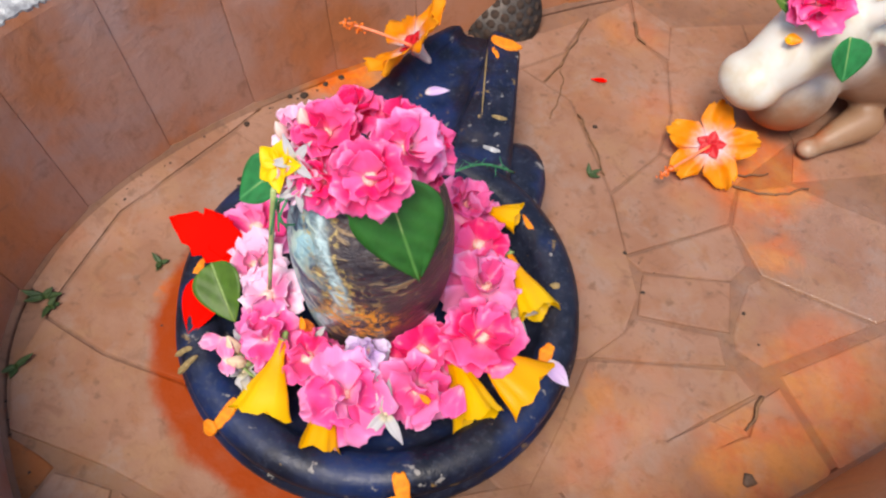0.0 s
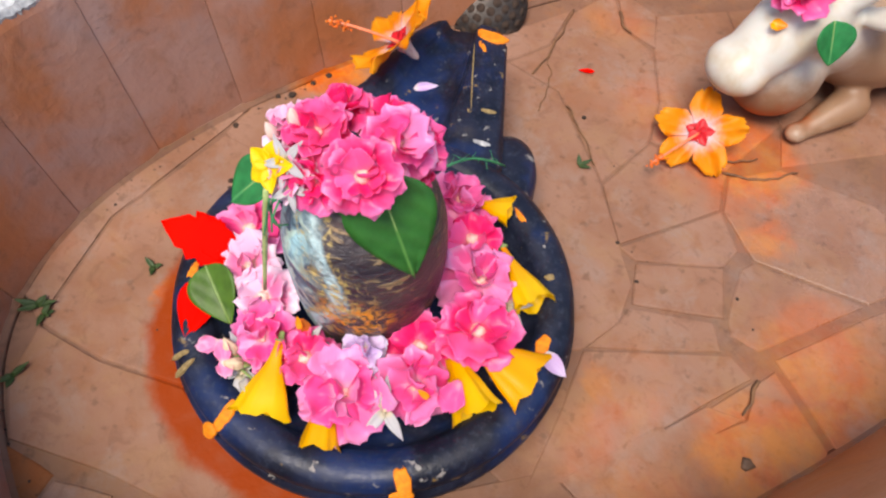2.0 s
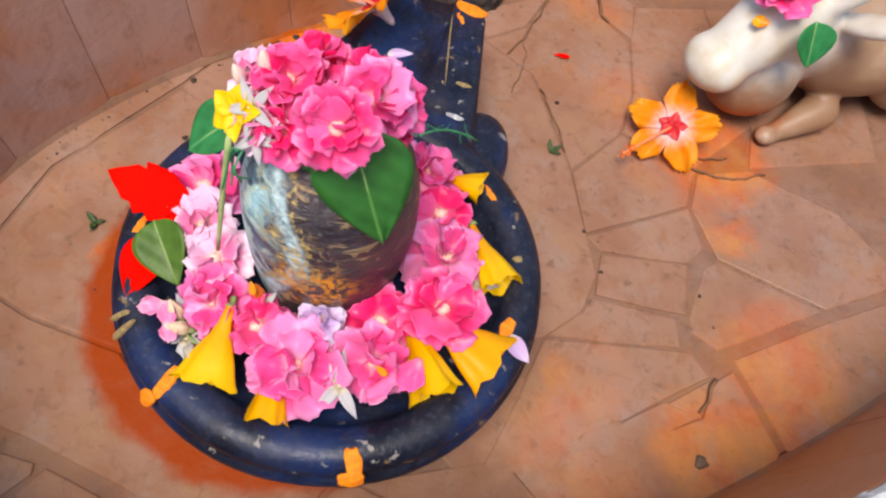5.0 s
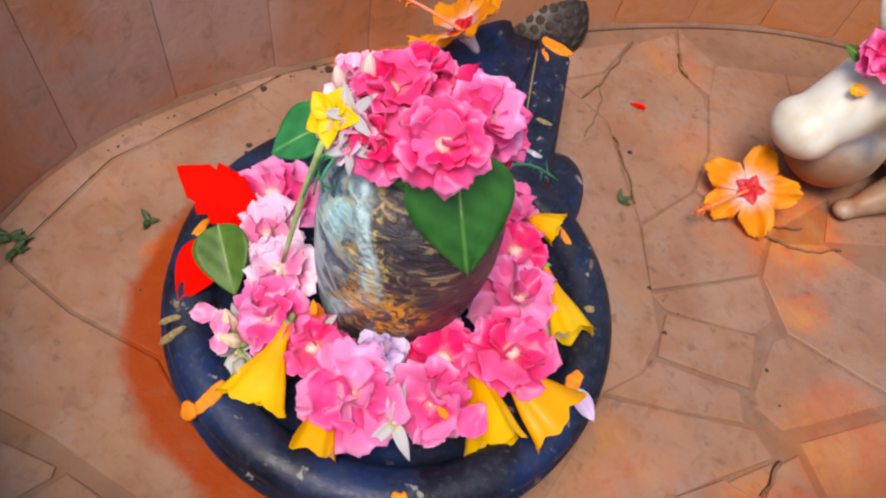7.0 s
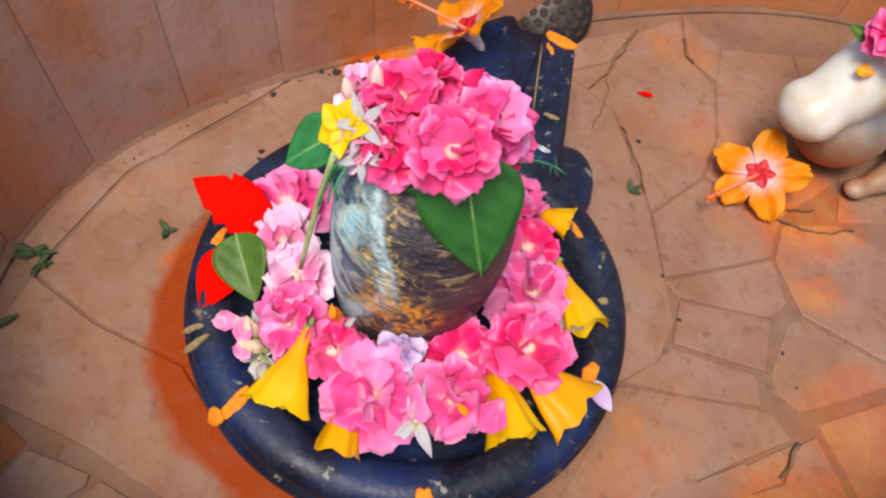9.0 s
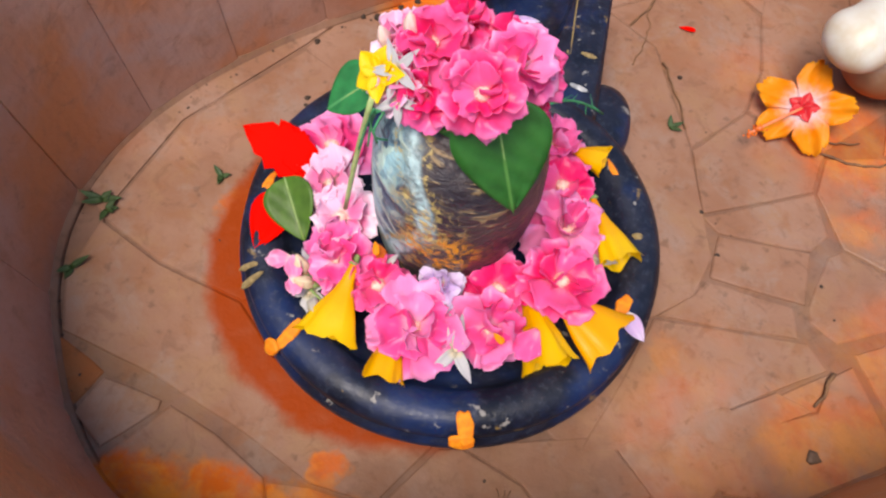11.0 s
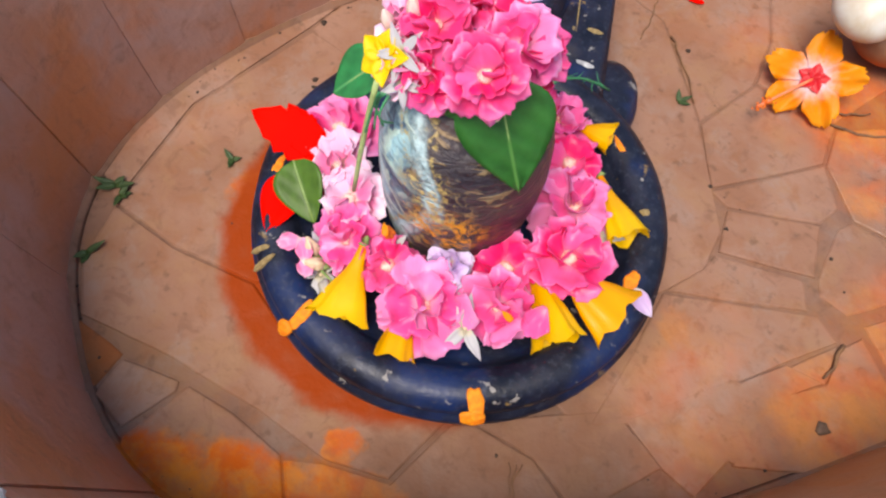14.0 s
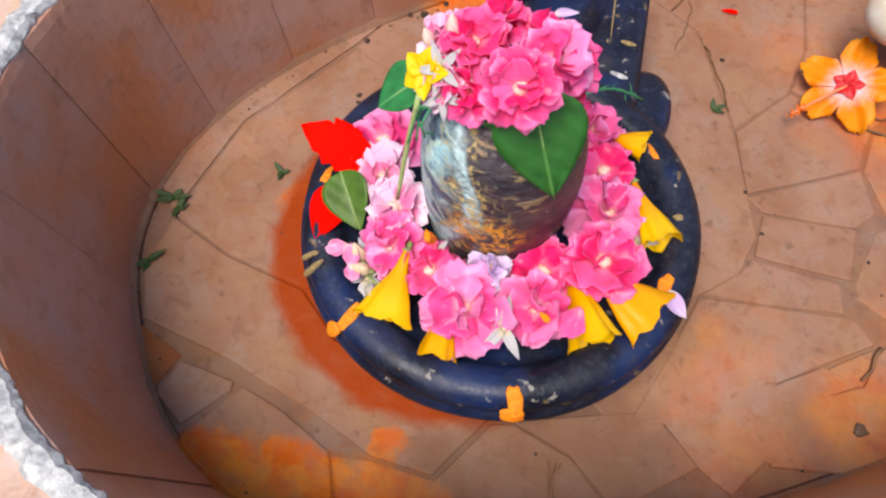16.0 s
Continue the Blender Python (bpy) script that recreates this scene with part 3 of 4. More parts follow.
def ruffled_flower(place, normal, size=1.0, pale=False, open_heart=True, label="", seed=0, lilac=False, rose=False):
    """A frilled pink blossom: three whorls of petals round a tuft of stamens."""
    rnd = random.Random(seed)
    sets = LILAC_SET if lilac else PALE_SET if pale else ROSE_SET if rose else PINK_SET
    kind = "pale pink blossom with white-edged petals" if pale else "rose pink blossom with broad ruffled petals" if rose else "bright pink blossom with ruffled petals"
    ob = root("pink_flower", facing(place, normal, rnd.uniform(0, 360), size), label or kind + " among the offerings", "flower", "pink blossoms")
    for whorl, (n, tilt, lift) in enumerate(((5, 4, 0.0), (4, 20, 0.003), (1 if open_heart else 3, 42, 0.005))):
        for k in range(n):
            turn = 360 * k / n + whorl * 33 + rnd.uniform(-14, 14)
            m = pose(0, 0, lift + 0.0006 * k, 0, 0, turn) @ pose(0, 0.0015, 0, tilt + rnd.uniform(-14, 18 + 8 * whorl), rnd.uniform(-20, 20) * (1 + 0.5 * whorl), 0) @ Matrix.Scale(rnd.uniform(0.85, 1.2), 4)
            piece("petal", rnd.choice(sets[whorl]), None, ob, "", m)
    piece("heart", CENTRE, None, ob, "small pale heart", pose(0, 0, 0.004) @ Matrix.Scale(1.5 if open_heart else 1.0, 4))
    for k in range(7):
        piece("stamen", STALKS, None, ob, "", pose(0, 0, 0.004, rnd.uniform(-35, 35), rnd.uniform(-35, 35), 0))
    return ob


def trumpet_mesh(seed=0):
    """A bell with a long tube and five flared lobes, along +y from the foot."""
    bm = bmesh.new()
    rows = []
    for t, r in ((0.0, 0.003), (0.10, 0.0036), (0.26, 0.0050), (0.40, 0.0078), (0.54, 0.0122), (0.68, 0.0162), (0.82, 0.0192), (0.92, 0.0215), (1.0, 0.0245)):
        row = []
        for i in range(40):
            a = 2 * math.pi * i / 40
            lobe = abs(math.cos(2.5 * a))
            k = 1 + 0.07 * math.sin(3 * a + seed) * t + 0.05 * math.sin(7 * a + 2 * seed) * t - 0.16 * (1 - lobe) * t
            y = 0.060 * t - 0.0045 * (t**6) * (1 - lobe) ** 1.2 + 0.0006 * math.sin(13 * a + seed) * t**5
            row.append(bm.verts.new((r * k * math.cos(a), y, r * k * 0.6 * math.sin(a))))
        rows.append(row)
    grid_faces(bm, rows, True)
    return bm


TRUMPETS = [mesh_of("corolla", trumpet_mesh(s), YELLOW) for s in (0, 2)]


def trumpet(place, toward, size=1.0, seed=0):
    """A yellow trumpet flower lying with its mouth toward a way."""
    d = Vector(toward).normalized()
    x = d.cross(Vector((0, 0, 1))).normalized()
    m = Matrix.Translation(place) @ Matrix((x, d, x.cross(d))).transposed().to_4x4() @ pose(0, 0, 0, 0, 37 * seed, 0) @ Matrix.Scale(size, 4)
    ob = root("trumpet_flower", m, "golden yellow trumpet flower lying on the black stone base", "flower", "yellow trumpet flowers")
    piece("corolla", TRUMPETS[seed % 2], None, ob)
    piece("calyx", SEPALS, None, ob, "small green calyx", pose(0, 0.002, 0, -90, 0, 0) @ Matrix.Scale(0.8, 4))
    for k in range(3):
        piece("stamen", STALKS, None, ob, "", pose(0.002 * (k - 1), 0.024, 0, -90, 0, 6 * (k - 1)) @ Matrix.Scale(1.6, 4))
    return ob


STAR = petal_set("star_petal", WHITE, 2, length=0.021, width=0.0075, shape=POINT, cup=0.25, curl=-0.15, nu=4, nv=6)
SMALL_TUBE = mesh_of("flower_tube", tube([(0, 0, -0.014), (0, 0, -0.006), (0, 0, 0.001)], 0.0011, 6, 1.3), CREAM)


GOLD_STAR = petal_set("gold_petal", GOLD, 2, length=0.022, width=0.021, shape=OVATE, cup=0.25, curl=-0.15, nu=6, nv=7)


def star_flower(place, normal, size=1.0, seed=0, petals=5, gold=False, turns=()):
    rnd = random.Random(seed)
    ob = root("star_flower", facing(place, normal, seed * 50, size), "small golden yellow flower with pointed petals" if gold else "small white star-shaped flower with narrow petals", "flower", "" if gold else "white star flowers")
    for k, turn in enumerate(turns or [72 * k + rnd.uniform(-8, 8) for k in range(petals)]):
        piece("petal", (GOLD_STAR if gold else STAR)[k % 2], None, ob, "", pose(0, 0, 0, 0, 0, turn) @ pose(0, 0.001, 0, rnd.uniform(0, 25)))
    piece("flower_tube", SMALL_TUBE, None, ob)
    return ob


def loose_petal(name, place, normal, spin, length, width, material, label, shape=ROUND, cup=0.2, curl=0.15, ruffle=0.0012, seed=1, category="petal", fold=0.0, way=None):
    ob = part(name, sheet(length, width, shape, cup, curl, ruffle, seed, fold=fold), material, None, "", along(place, way, normal) if way else facing(place, normal, spin))
    return tagged(ob, label, category)


def leaf(place, normal, spin, length, width, material, label, curl=-0.2, fold=0.18, ruffle=0.001, seed=1, stalk=False, shape=None, way=None):
    ob = root("leaf", along(place, way, normal) if way else facing(place, normal, spin), label, "leaf")
    part("blade", sheet(length, width, shape or OVATE, 0.0, curl, ruffle, seed, 10, 18, 0.0006, 0.0, fold), material, ob)
    spine = [(0, length * i / 10 * 0.97, curl * length * (i / 10) ** 2 + 0.0006) for i in range(11)]
    part("midrib", tube(spine, 0.0007, 6, 0.3), SPRIG, ob, "pale midrib")
    if stalk:
        part("stalk", tube([(0, -0.012, 0.001), (0, -0.004, 0.0), (0, 0.004, 0.0002)], 0.0008), SPRIG, ob)
    return ob


HIB = petal_set("hibiscus_petal", ORANGE, 3, length=0.058, width=0.043, shape=ROUND, cup=0.10, curl=-0.16, ruffle=0.006)


def hibiscus(place, normal, spin, size, lean, label, seed=0, neck=None, toward=(0, 0, 1)):
    """An orange hibiscus: five overlapping petals, a red throat and a long column tipped with pollen."""
    rnd = random.Random(seed)
    ob = root("hibiscus", facing(place, normal, spin, size), label, "flower", "orange hibiscus")
    for k in range(5):
        m = pose(0, 0, 0.0008 * k, 0, 0, 72 * k + rnd.uniform(-5, 5)) @ pose(0, 0.002, 0, lean + rnd.uniform(-6, 6), 8, 0)
        petal = piece("petal", HIB[k % 3], None, ob, "", m)
        throat = sheet(0.020, 0.019, OVATE, 0.2, -0.05, 0.0, k, 5, 6)
        part("throat_patch", throat, COLUMN, petal, "dark red throat", pose(0, -0.002, 0.0018))
    end = ob.matrix_basis.to_3x3().inverted() @ Vector(toward)
    column = part("column", tube(curve((0, 0, 0.002), end, 0.004), 0.0019, 8, 0.8), STYLE, ob, "pinkish orange staminal column")
    tuft = bmesh.new()
    for k in range(46):
        t = k / 45
        p = end.lerp(end * 0.74, t)
        off = Vector((rnd.uniform(-1, 1), rnd.uniform(-1, 1), rnd.uniform(-1, 1))).normalized() * rnd.uniform(0.003, 0.0065)
        bmesh.ops.create_icosphere(tuft, subdivisions=1, radius=0.0015, matrix=Matrix.Translation(p + off))
    part("pollen_tuft", tuft, POLLEN, column, "orange pollen tuft")
    part("calyx", lathe([(0.0015, -0.022), (0.004, -0.018), (0.006, -0.006), (0.009, 0.0), (0.003, 0.002)], 12), neck or SPRIG, ob, "pale calyx")
    return ob


# blossoms heaped on the stone
TOP = [  # place, normal, size, pale
    ((0.001, -0.029, 0.315), (0.12, -0.66, 0.72), 0.74, False),
    ((0.014, 0.006, 0.302), (0.35, -0.45, 0.8), 0.84, False),
    ((-0.032, 0.009, 0.298), (-0.25, -0.45, 0.85), 0.85, False),
    ((-0.046, -0.013, 0.284), (-0.40, -0.7, 0.55), 0.62, True),
    ((-0.052, 0.017, 0.286), (-0.5, -0.2, 0.7), 0.66, True),
    ((0.026, 0.023, 0.284), (0.7, -0.2, 0.6), 0.66, False),
    ((-0.022, 0.033, 0.290), (-0.2, 0.1, 0.9), 0.78, False),
    ((0.006, 0.035, 0.284), (0.3, 0.2, 0.8), 0.70, False),
    ((-0.030, -0.017, 0.288), (-0.25, -0.7, 0.6), 0.66, False),
    ((0.026, 0.010, 0.274), (0.85, -0.4, 0.3), 0.55, False),
]
for n, (p, v, s, pale) in enumerate(TOP):
    ruffled_flower(p, v, s, pale, n == 0, seed=40 + n, rose=n in (1, 4))

# blossoms in a ring on the base
LAID = [
    ((-0.106, 0.030, 0.128), (-0.25, -0.2, 0.9), 1.05, False),
    ((-0.096, -0.006, 0.136), (-0.2, -0.4, 0.9), 0.92, True),
    ((-0.080, -0.030, 0.138), (0.0, -0.5, 0.8), 0.82, True),
    ((-0.074, -0.060, 0.128), (-0.2, -0.3, 0.9), 0.95, False),
    ((-0.040, -0.070, 0.126), (0.1, -0.3, 0.9), 0.88, False),
    ((-0.006, -0.094, 0.130), (0.0, -0.35, 0.93), 1.14, False),
    ((0.044, -0.050, 0.130), (-0.1, -0.3, 0.9), 0.98, False),
    ((0.044, -0.080, 0.128), (0.1, -0.4, 0.9), 0.98, False),
    ((0.084, -0.034, 0.140), (0.2, -0.3, 0.9), 1.06, False),
    ((0.082, 0.014, 0.130), (0.25, -0.3, 0.9), 1.1, False),
    ((0.070, 0.050, 0.130), (0.3, -0.2, 0.9), 1.0, False),
    ((0.056, 0.088, 0.130), (0.2, -0.1, 0.9), 1.0, False),
]
for n, (p, v, s, pale) in enumerate(LAID):
    ruffled_flower(p, v, s, pale, n % 2 == 0, seed=70 + n, rose=n in (0, 3, 5, 7, 9, 11))

trumpet((-0.060, -0.062, 0.138), (-0.06, -0.9, -0.28), 0.98, 0)
trumpet((-0.020, -0.084, 0.124), (0.02, -0.9, -0.2), 0.85, 1)
trumpet((0.056, -0.034, 0.134), (0.50, -0.8, -0.14), 1.2, 2)
trumpet((0.072, -0.038, 0.138), (0.92, -0.42, -0.16), 1.12, 0)
trumpet((0.098, 0.052, 0.128), (0.55, -0.80, -0.05), 1.0, 4)
trumpet((0.066, 0.092, 0.128), (0.95, -0.2, 0.1), 0.62, 5)
star_flower((-0.058, -0.014, 0.290), (-0.4, -0.6, 0.7), 0.76, 6, 5, True)
trumpet((0.060, -0.002, 0.118), (0.3, -0.85, 0.0), 0.7, 2)
star_flower((0.026, -0.103, 0.133), (0.05, -0.5, 0.85), 1.15, 0, 5, False, (140, 215, 0, 20))
star_flower((0.106, 0.002, 0.120), (0.2, -0.2, 0.9), 1.1, 2)
star_flower((-0.088, -0.084, 0.112), (-0.2, -0.2, 0.9), 1.1, 3)
star_flower((-0.090, -0.070, 0.118), (-0.3, -0.3, 0.9), 0.9, 6)
star_flower((-0.048, -0.014, 0.296), (-0.3, -0.6, 0.7), 0.85, 4)
star_flower((-0.044, -0.024, 0.284), (-0.2, -0.7, 0.6), 0.75, 7)
star_flower((-0.040, -0.056, 0.128), (0.1, -0.5, 0.8), 0.7, 8)
ruffled_flower((0.004, -0.062, 0.142), (0.0, -0.5, 0.85), 0.6, True, False, "pale lilac blossom lying against the foot of the stone", 93, True)


def bud(place, way, size, material, label):
    """A closed bud: five tight overlapping petals on a green foot."""
    ob = root("flower_bud", facing(place, way, 0, size), label, "flower bud")
    body = lathe([(0.0015, 0.0), (0.0042, 0.003), (0.0056, 0.007), (0.0050, 0.012), (0.0030, 0.017), (0.0012, 0.020), (0.0, 0.021)], 20)
    for v in body.verts:
        a = math.atan2(v.co.y, v.co.x)
        k = 1 + 0.14 * math.sin(5 * a + v.co.z * 160)
        v.co.x, v.co.y = v.co.x * k, v.co.y * k
    part("petals", body, material, ob)
    part("calyx", lathe([(0.0012, -0.006), (0.0022, -0.003), (0.0034, 0.0), (0.0030, 0.002), (0.001, 0.003)], 10), SPRIG, ob, "small green calyx")
    return ob


bud((-0.047, 0.010, 0.300), (-0.15, 0.05, 1.0), 0.80, PALE, "pale pink bud standing up among the blossoms")
bud((-0.060, 0.006, 0.290), (-0.35, 0.1, 0.9), 0.72, PALE, "pale pink bud standing up among the blossoms")
bud((-0.082, -0.091, 0.116), (0.2, -0.5, 0.5), 0.95, WHITE, "small white bud lying on the black base")
bud((-0.094, -0.074, 0.120), (-0.4, 0.3, 0.7), 0.90, CREAM, "small cream bud lying on the black base")
bud((-0.086, -0.080, 0.119), (-0.6, -0.2, 0.5), 0.85, CREAM, "small cream bud lying on the black base")
bud((-0.043, -0.050, 0.130), (-0.3, 0.2, 0.9), 0.75, POLLEN, "small orange bud beside the foot of the stone")

# ---------------------------------------------------------------- loose petals, leaves and paste on the base
loose_petal("red_petal", (-0.114, 0.002, 0.143), (-0.05, -0.45, 0.9), 0, 0.062, 0.037, RED, "bright red pointed petal resting over the edge of the base", JAGGED, 0.03, 0.03, 0.001, 2, way=(-0.065, 0.017, 0.004))
loose_petal("red_petal", (-0.118, -0.002, 0.142), (-0.05, -0.45, 0.9), 0, 0.044, 0.026, RED, "bright red pointed petal resting over the edge of the base", JAGGED, 0.03, 0.05, 0.001, 4, way=(-0.028, 0.030, 0.008))
loose_petal("red_petal", (-0.120, 0.004, 0.141), (-0.05, -0.45, 0.9), 0, 0.040, 0.024, RED, "bright red pointed petal hanging down beside a leaf", JAGGED, 0.05, -0.1, 0.001, 9, way=(0.004, -0.032, -0.010))
loose_petal("red_petal", (-0.132, -0.014, 0.124), (-0.2, -0.3, 0.9), 205, 0.050, 0.040, RED, "bright red petal under a green leaf on the base", OVATE, 0.1, 0.1, 0.002, 5)
loose_petal("lilac_petal", (0.140, -0.036, 0.119), (0.2, -0.3, 0.9), 205, 0.026, 0.014, LILAC, "pale lilac petal lying on the rim of the base", POINT, 0.2, -0.1)
loose_petal("lilac_petal", (-0.002, 0.219, 0.117), (0.0, -0.3, 0.9), -75, 0.024, 0.010, LILAC, "curled mauve petal lying on the spout of the base", OVATE, 0.4, 0.1)
loose_petal("lilac_petal", (-0.120, 0.040, 0.122), (-0.3, -0.2, 0.9), 20, 0.022, 0.022, LILAC, "pale lilac petal lying on the rim of the base")
loose_petal("pink_petal", (0.076, -0.078, 0.148), (0.1, -0.5, 0.8), 150, 0.024, 0.022, PINK, "loose pink petal on the base")
for x, y, z, spin in ((-0.098, -0.085, 0.124, 40), (-0.106, -0.066, 0.122, 130), (-0.100, -0.074, 0.126, 220)):
    loose_petal("pale_petal", (x, y, z), (-0.2, -0.4, 0.9), spin, 0.020, 0.014, PALE, "small withered pale pink petal on the base")
for x, y, z, spin in ((-0.046, -0.056, 0.146, 20), (0.056, -0.094, 0.146, 60)):
    loose_petal("orange_petal", (x, y, z), (0.0, -0.5, 0.85), spin, 0.010, 0.005, YELLOW, "small orange petal among the blossoms", POINT)
leaf((0.0080, -0.0220, 0.3050), (0.22, -0.84, 0.42), 0, 0.077, 0.060, GREEN, "glossy dark green leaf hanging down the stone", 0.0, 0.03, 0.003, 1, False, BROAD, (0.0260, -0.0240, -0.0620))
loose_petal("white_petal", (0.0130, -0.0460, 0.3010), (0.3, -0.78, 0.54), 0, 0.008, 0.003, WHITE, "tiny white fleck stuck on the green leaf", OVATE, way=(0.1, 0.2, 1))
leaf((0.014, -0.018, 0.290), (0.0, -0.75, 0.6), 125, 0.040, 0.026, GREEN, "green leaf tucked under the pink blossoms", -0.2)
leaf((-0.062, 0.000, 0.270), (-0.45, -0.5, 0.75), 160, 0.046, 0.036, FRESH, "small green leaf hanging down the side of the stone", -0.1)
leaf((-0.130, -0.014, 0.144), (-0.15, -0.35, 0.9), -125, 0.050, 0.042, OLIVE, "green leaf lying over red petals on the base", -0.1)


def smear(place, normal, spin, length, width, material, label, seed=0):
    """A thick dab of paste drawn out by a finger."""
    bm = bmesh.new()
    rows = []
    for r, z in ((1.0, -0.002), (0.98, 0.0002), (0.85, 0.0007), (0.5, 0.0010), (0.0, 0.0011)):
        row = []
        for i in range(24):
            a = 2 * math.pi * i / 24
            k = r * (1 + 0.35 * noise.noise((math.cos(a) * 1.6 + seed * 3.1, math.sin(a) * 1.6, 0.5)))
            row.append(bm.verts.new((k * math.cos(a) * width / 2, k * math.sin(a) * length / 2, z)))
        rows.append(row)
    grid_faces(bm, rows, True)
    bm.faces.new(rows[-1])
    return part("paste_mark", bm, material, yoni, label, facing(place, normal, spin))


smear((0.047, -0.149, 0.1105), (0.15, -0.5, 0.85), 0, 0.026, 0.013, PASTE, "orange paste mark", 1)
smear((0.048, -0.157, 0.104), (0.2, -0.8, 0.55), 0, 0.013, 0.021, PASTE, "orange paste mark", 2)
smear((-0.092, -0.120, 0.1125), (-0.3, -0.4, 0.85), 5, 0.030, 0.011, PASTE, "orange paste mark", 3)
smear((-0.102, -0.130, 0.105), (-0.5, -0.65, 0.5), 10, 0.016, 0.014, PASTE, "orange paste mark", 4)
smear((-0.150, -0.004, 0.113), (-0.2, 0, 1), 80, 0.018, 0.009, PASTE, "orange paste mark", 5)
smear((0.112, 0.100, 0.112), (0.2, 0.2, 1), 75, 0.026, 0.008, PASTE, "orange paste mark", 6)
smear((0.140, -0.024, 0.1135), (0.1, 0, 1), 70, 0.020, 0.011, PASTE, "orange paste mark", 7)
smear((0.067, 0.319, 0.1035), (0.05, 0.2, 1), 84, 0.034, 0.017, PASTE, "orange paste mark", 8)
smear((0.058, 0.303, 0.1035), (0, 0.2, 1), 20, 0.020, 0.005, PASTE, "orange paste mark", 9)
smear((-0.050, 0.200, 0.110), (0, 0, 1), 80, 0.034, 0.008, PASTE, "orange paste mark", 10)
smear((-0.006, 0.188, 0.110), (0, 0, 1), 50, 0.020, 0.012, PASTE, "orange paste mark", 11)
smear((0.072, 0.213, 0.1075), (0, 0, 1), 85, 0.015, 0.006, SANDAL, "dried sandal paste mark", 12)
smear((0.053, 0.208, 0.107), (0, 0, 1), 0, 0.016, 0.006, SANDAL, "dried sandal paste mark", 13)
smear((-0.139, -0.076, 0.1095), (-0.5, -0.3, 0.8), -5, 0.018, 0.005, SANDAL, "dried sandal paste mark", 17)
smear((-0.133, -0.086, 0.1105), (-0.5, -0.3, 0.8), 10, 0.022, 0.005, SANDAL, "dried sandal paste mark", 14)
smear((0.148, 0.040, 0.111), (0.4, 0.1, 0.9), 10, 0.026, 0.008, SANDAL, "dried sandal paste mark", 15)
smear((0.052, 0.262, 0.1058), (0, 0.04, 1), 4, 0.10, 0.0018, SANDAL, "dried pale paste streak", 18)
smear((0.070, 0.172, 0.109), (0, 0, 1), 80, 0.018, 0.006, LIP, "dried white ash smear", 19)


def sprig(points, label, offshoots=0, seed=0, material=None, thick=0.0012):
    """A thin green stalk, with needles along it."""
    rnd = random.Random(seed)
    ob = root("sprig", pose(*points[0]), label, "stalk")
    o = Vector(points[0])
    local = [Vector(p) - o for p in points]
    part("stalk", tube(local, thick, 6, 0.85), material or SPRIG, ob)
    for k in range(offshoots):
        t = (k + 0.5) / offshoots * (len(local) - 1)
        p = local[int(t)].lerp(local[min(int(t) + 1, len(local) - 1)], t - int(t))
        q = p + Vector((rnd.uniform(-1, 1), rnd.uniform(-1, 1), rnd.uniform(-0.2, 0.6))) * 0.011
        part("needle", tube([p, p.lerp(q, 0.5), q], 0.0005, 5, 0.3), material or SPRIG, ob)
    return ob


sprig(curve((-0.059, -0.028, 0.284), (-0.076, -0.034, 0.160), 0.0, 8, 0.004), "pale green flower stalk hanging beside the stone", 0, 0, STALK, 0.0020)
for k in range(4):
    sprig(curve((-0.057 + 0.002 * k, -0.030, 0.278), (-0.066 + 0.006 * k, -0.032, 0.236 + 0.006 * k), 0.0, 6, 0.003 + 0.002 * k), "thin green filament hanging from the yellow flower", 0, k, GREEN_THREAD, 0.0008)
sprig(curve((0.043, 0.094, 0.17), (0.093, 0.135, 0.128), 0.006, 8, -0.004), "thin dark green sprig lying across the blossoms", 8, 5, GREEN_THREAD)
sprig(curve((-0.108, -0.072, 0.112), (-0.062, -0.098, 0.116), 0.004, 6), "thin green sprig lying on the base", 0, 6)

hibiscus((0.309, 0.293, 0.030), (-0.28, -0.5, 0.82), -51, 0.84, 10, "open orange hibiscus with a red throat on the floor", 3, None, (-0.056, -0.056, 0.004))
hibiscus((-0.018, 0.262, 0.130), (-0.70, 0.10, 0.65), 200, 0.92, 26, "orange hibiscus lying on its side on the spout", 5, PALE, (-0.072, -0.004, 0.022))

# ---------------------------------------------------------------- the drain strainer
drain = root("drain_strainer", pose(0.056, 0.462, 0.018, 38, 0, 8) @ Matrix.Diagonal((1.1, 1.1, 0.5, 1)), "dull metal drain strainer pierced with round holes", "drain")
dome = part("dome", lathe([(0.046, 0.0), (0.046, 0.004), (0.042, 0.008), (0.036, 0.016), (0.026, 0.023), (0.014, 0.027), (0.0, 0.028)], 40), STEEL, drain)
hole = mesh_of("hole", lathe([(0.0012, 0.0), (0.0050, 0.0), (0.0050, 0.0012), (0.0, 0.0012)], 14), DEBRIS)
for whorl, (r, z, n, lean) in enumerate(((0.010, 0.0274, 5, 12), (0.0205, 0.0245, 10, 32), (0.0305, 0.0198, 15, 42), (0.0395, 0.0110, 18, 60))):
    for k in range(n):
        a = 360 * (k + 0.5 * (whorl % 2)) / n
        piece("hole", hole, None, dome, "", pose(0, 0, 0, 0, 0, a) @ pose(r, 0, z, 0, lean, 0))

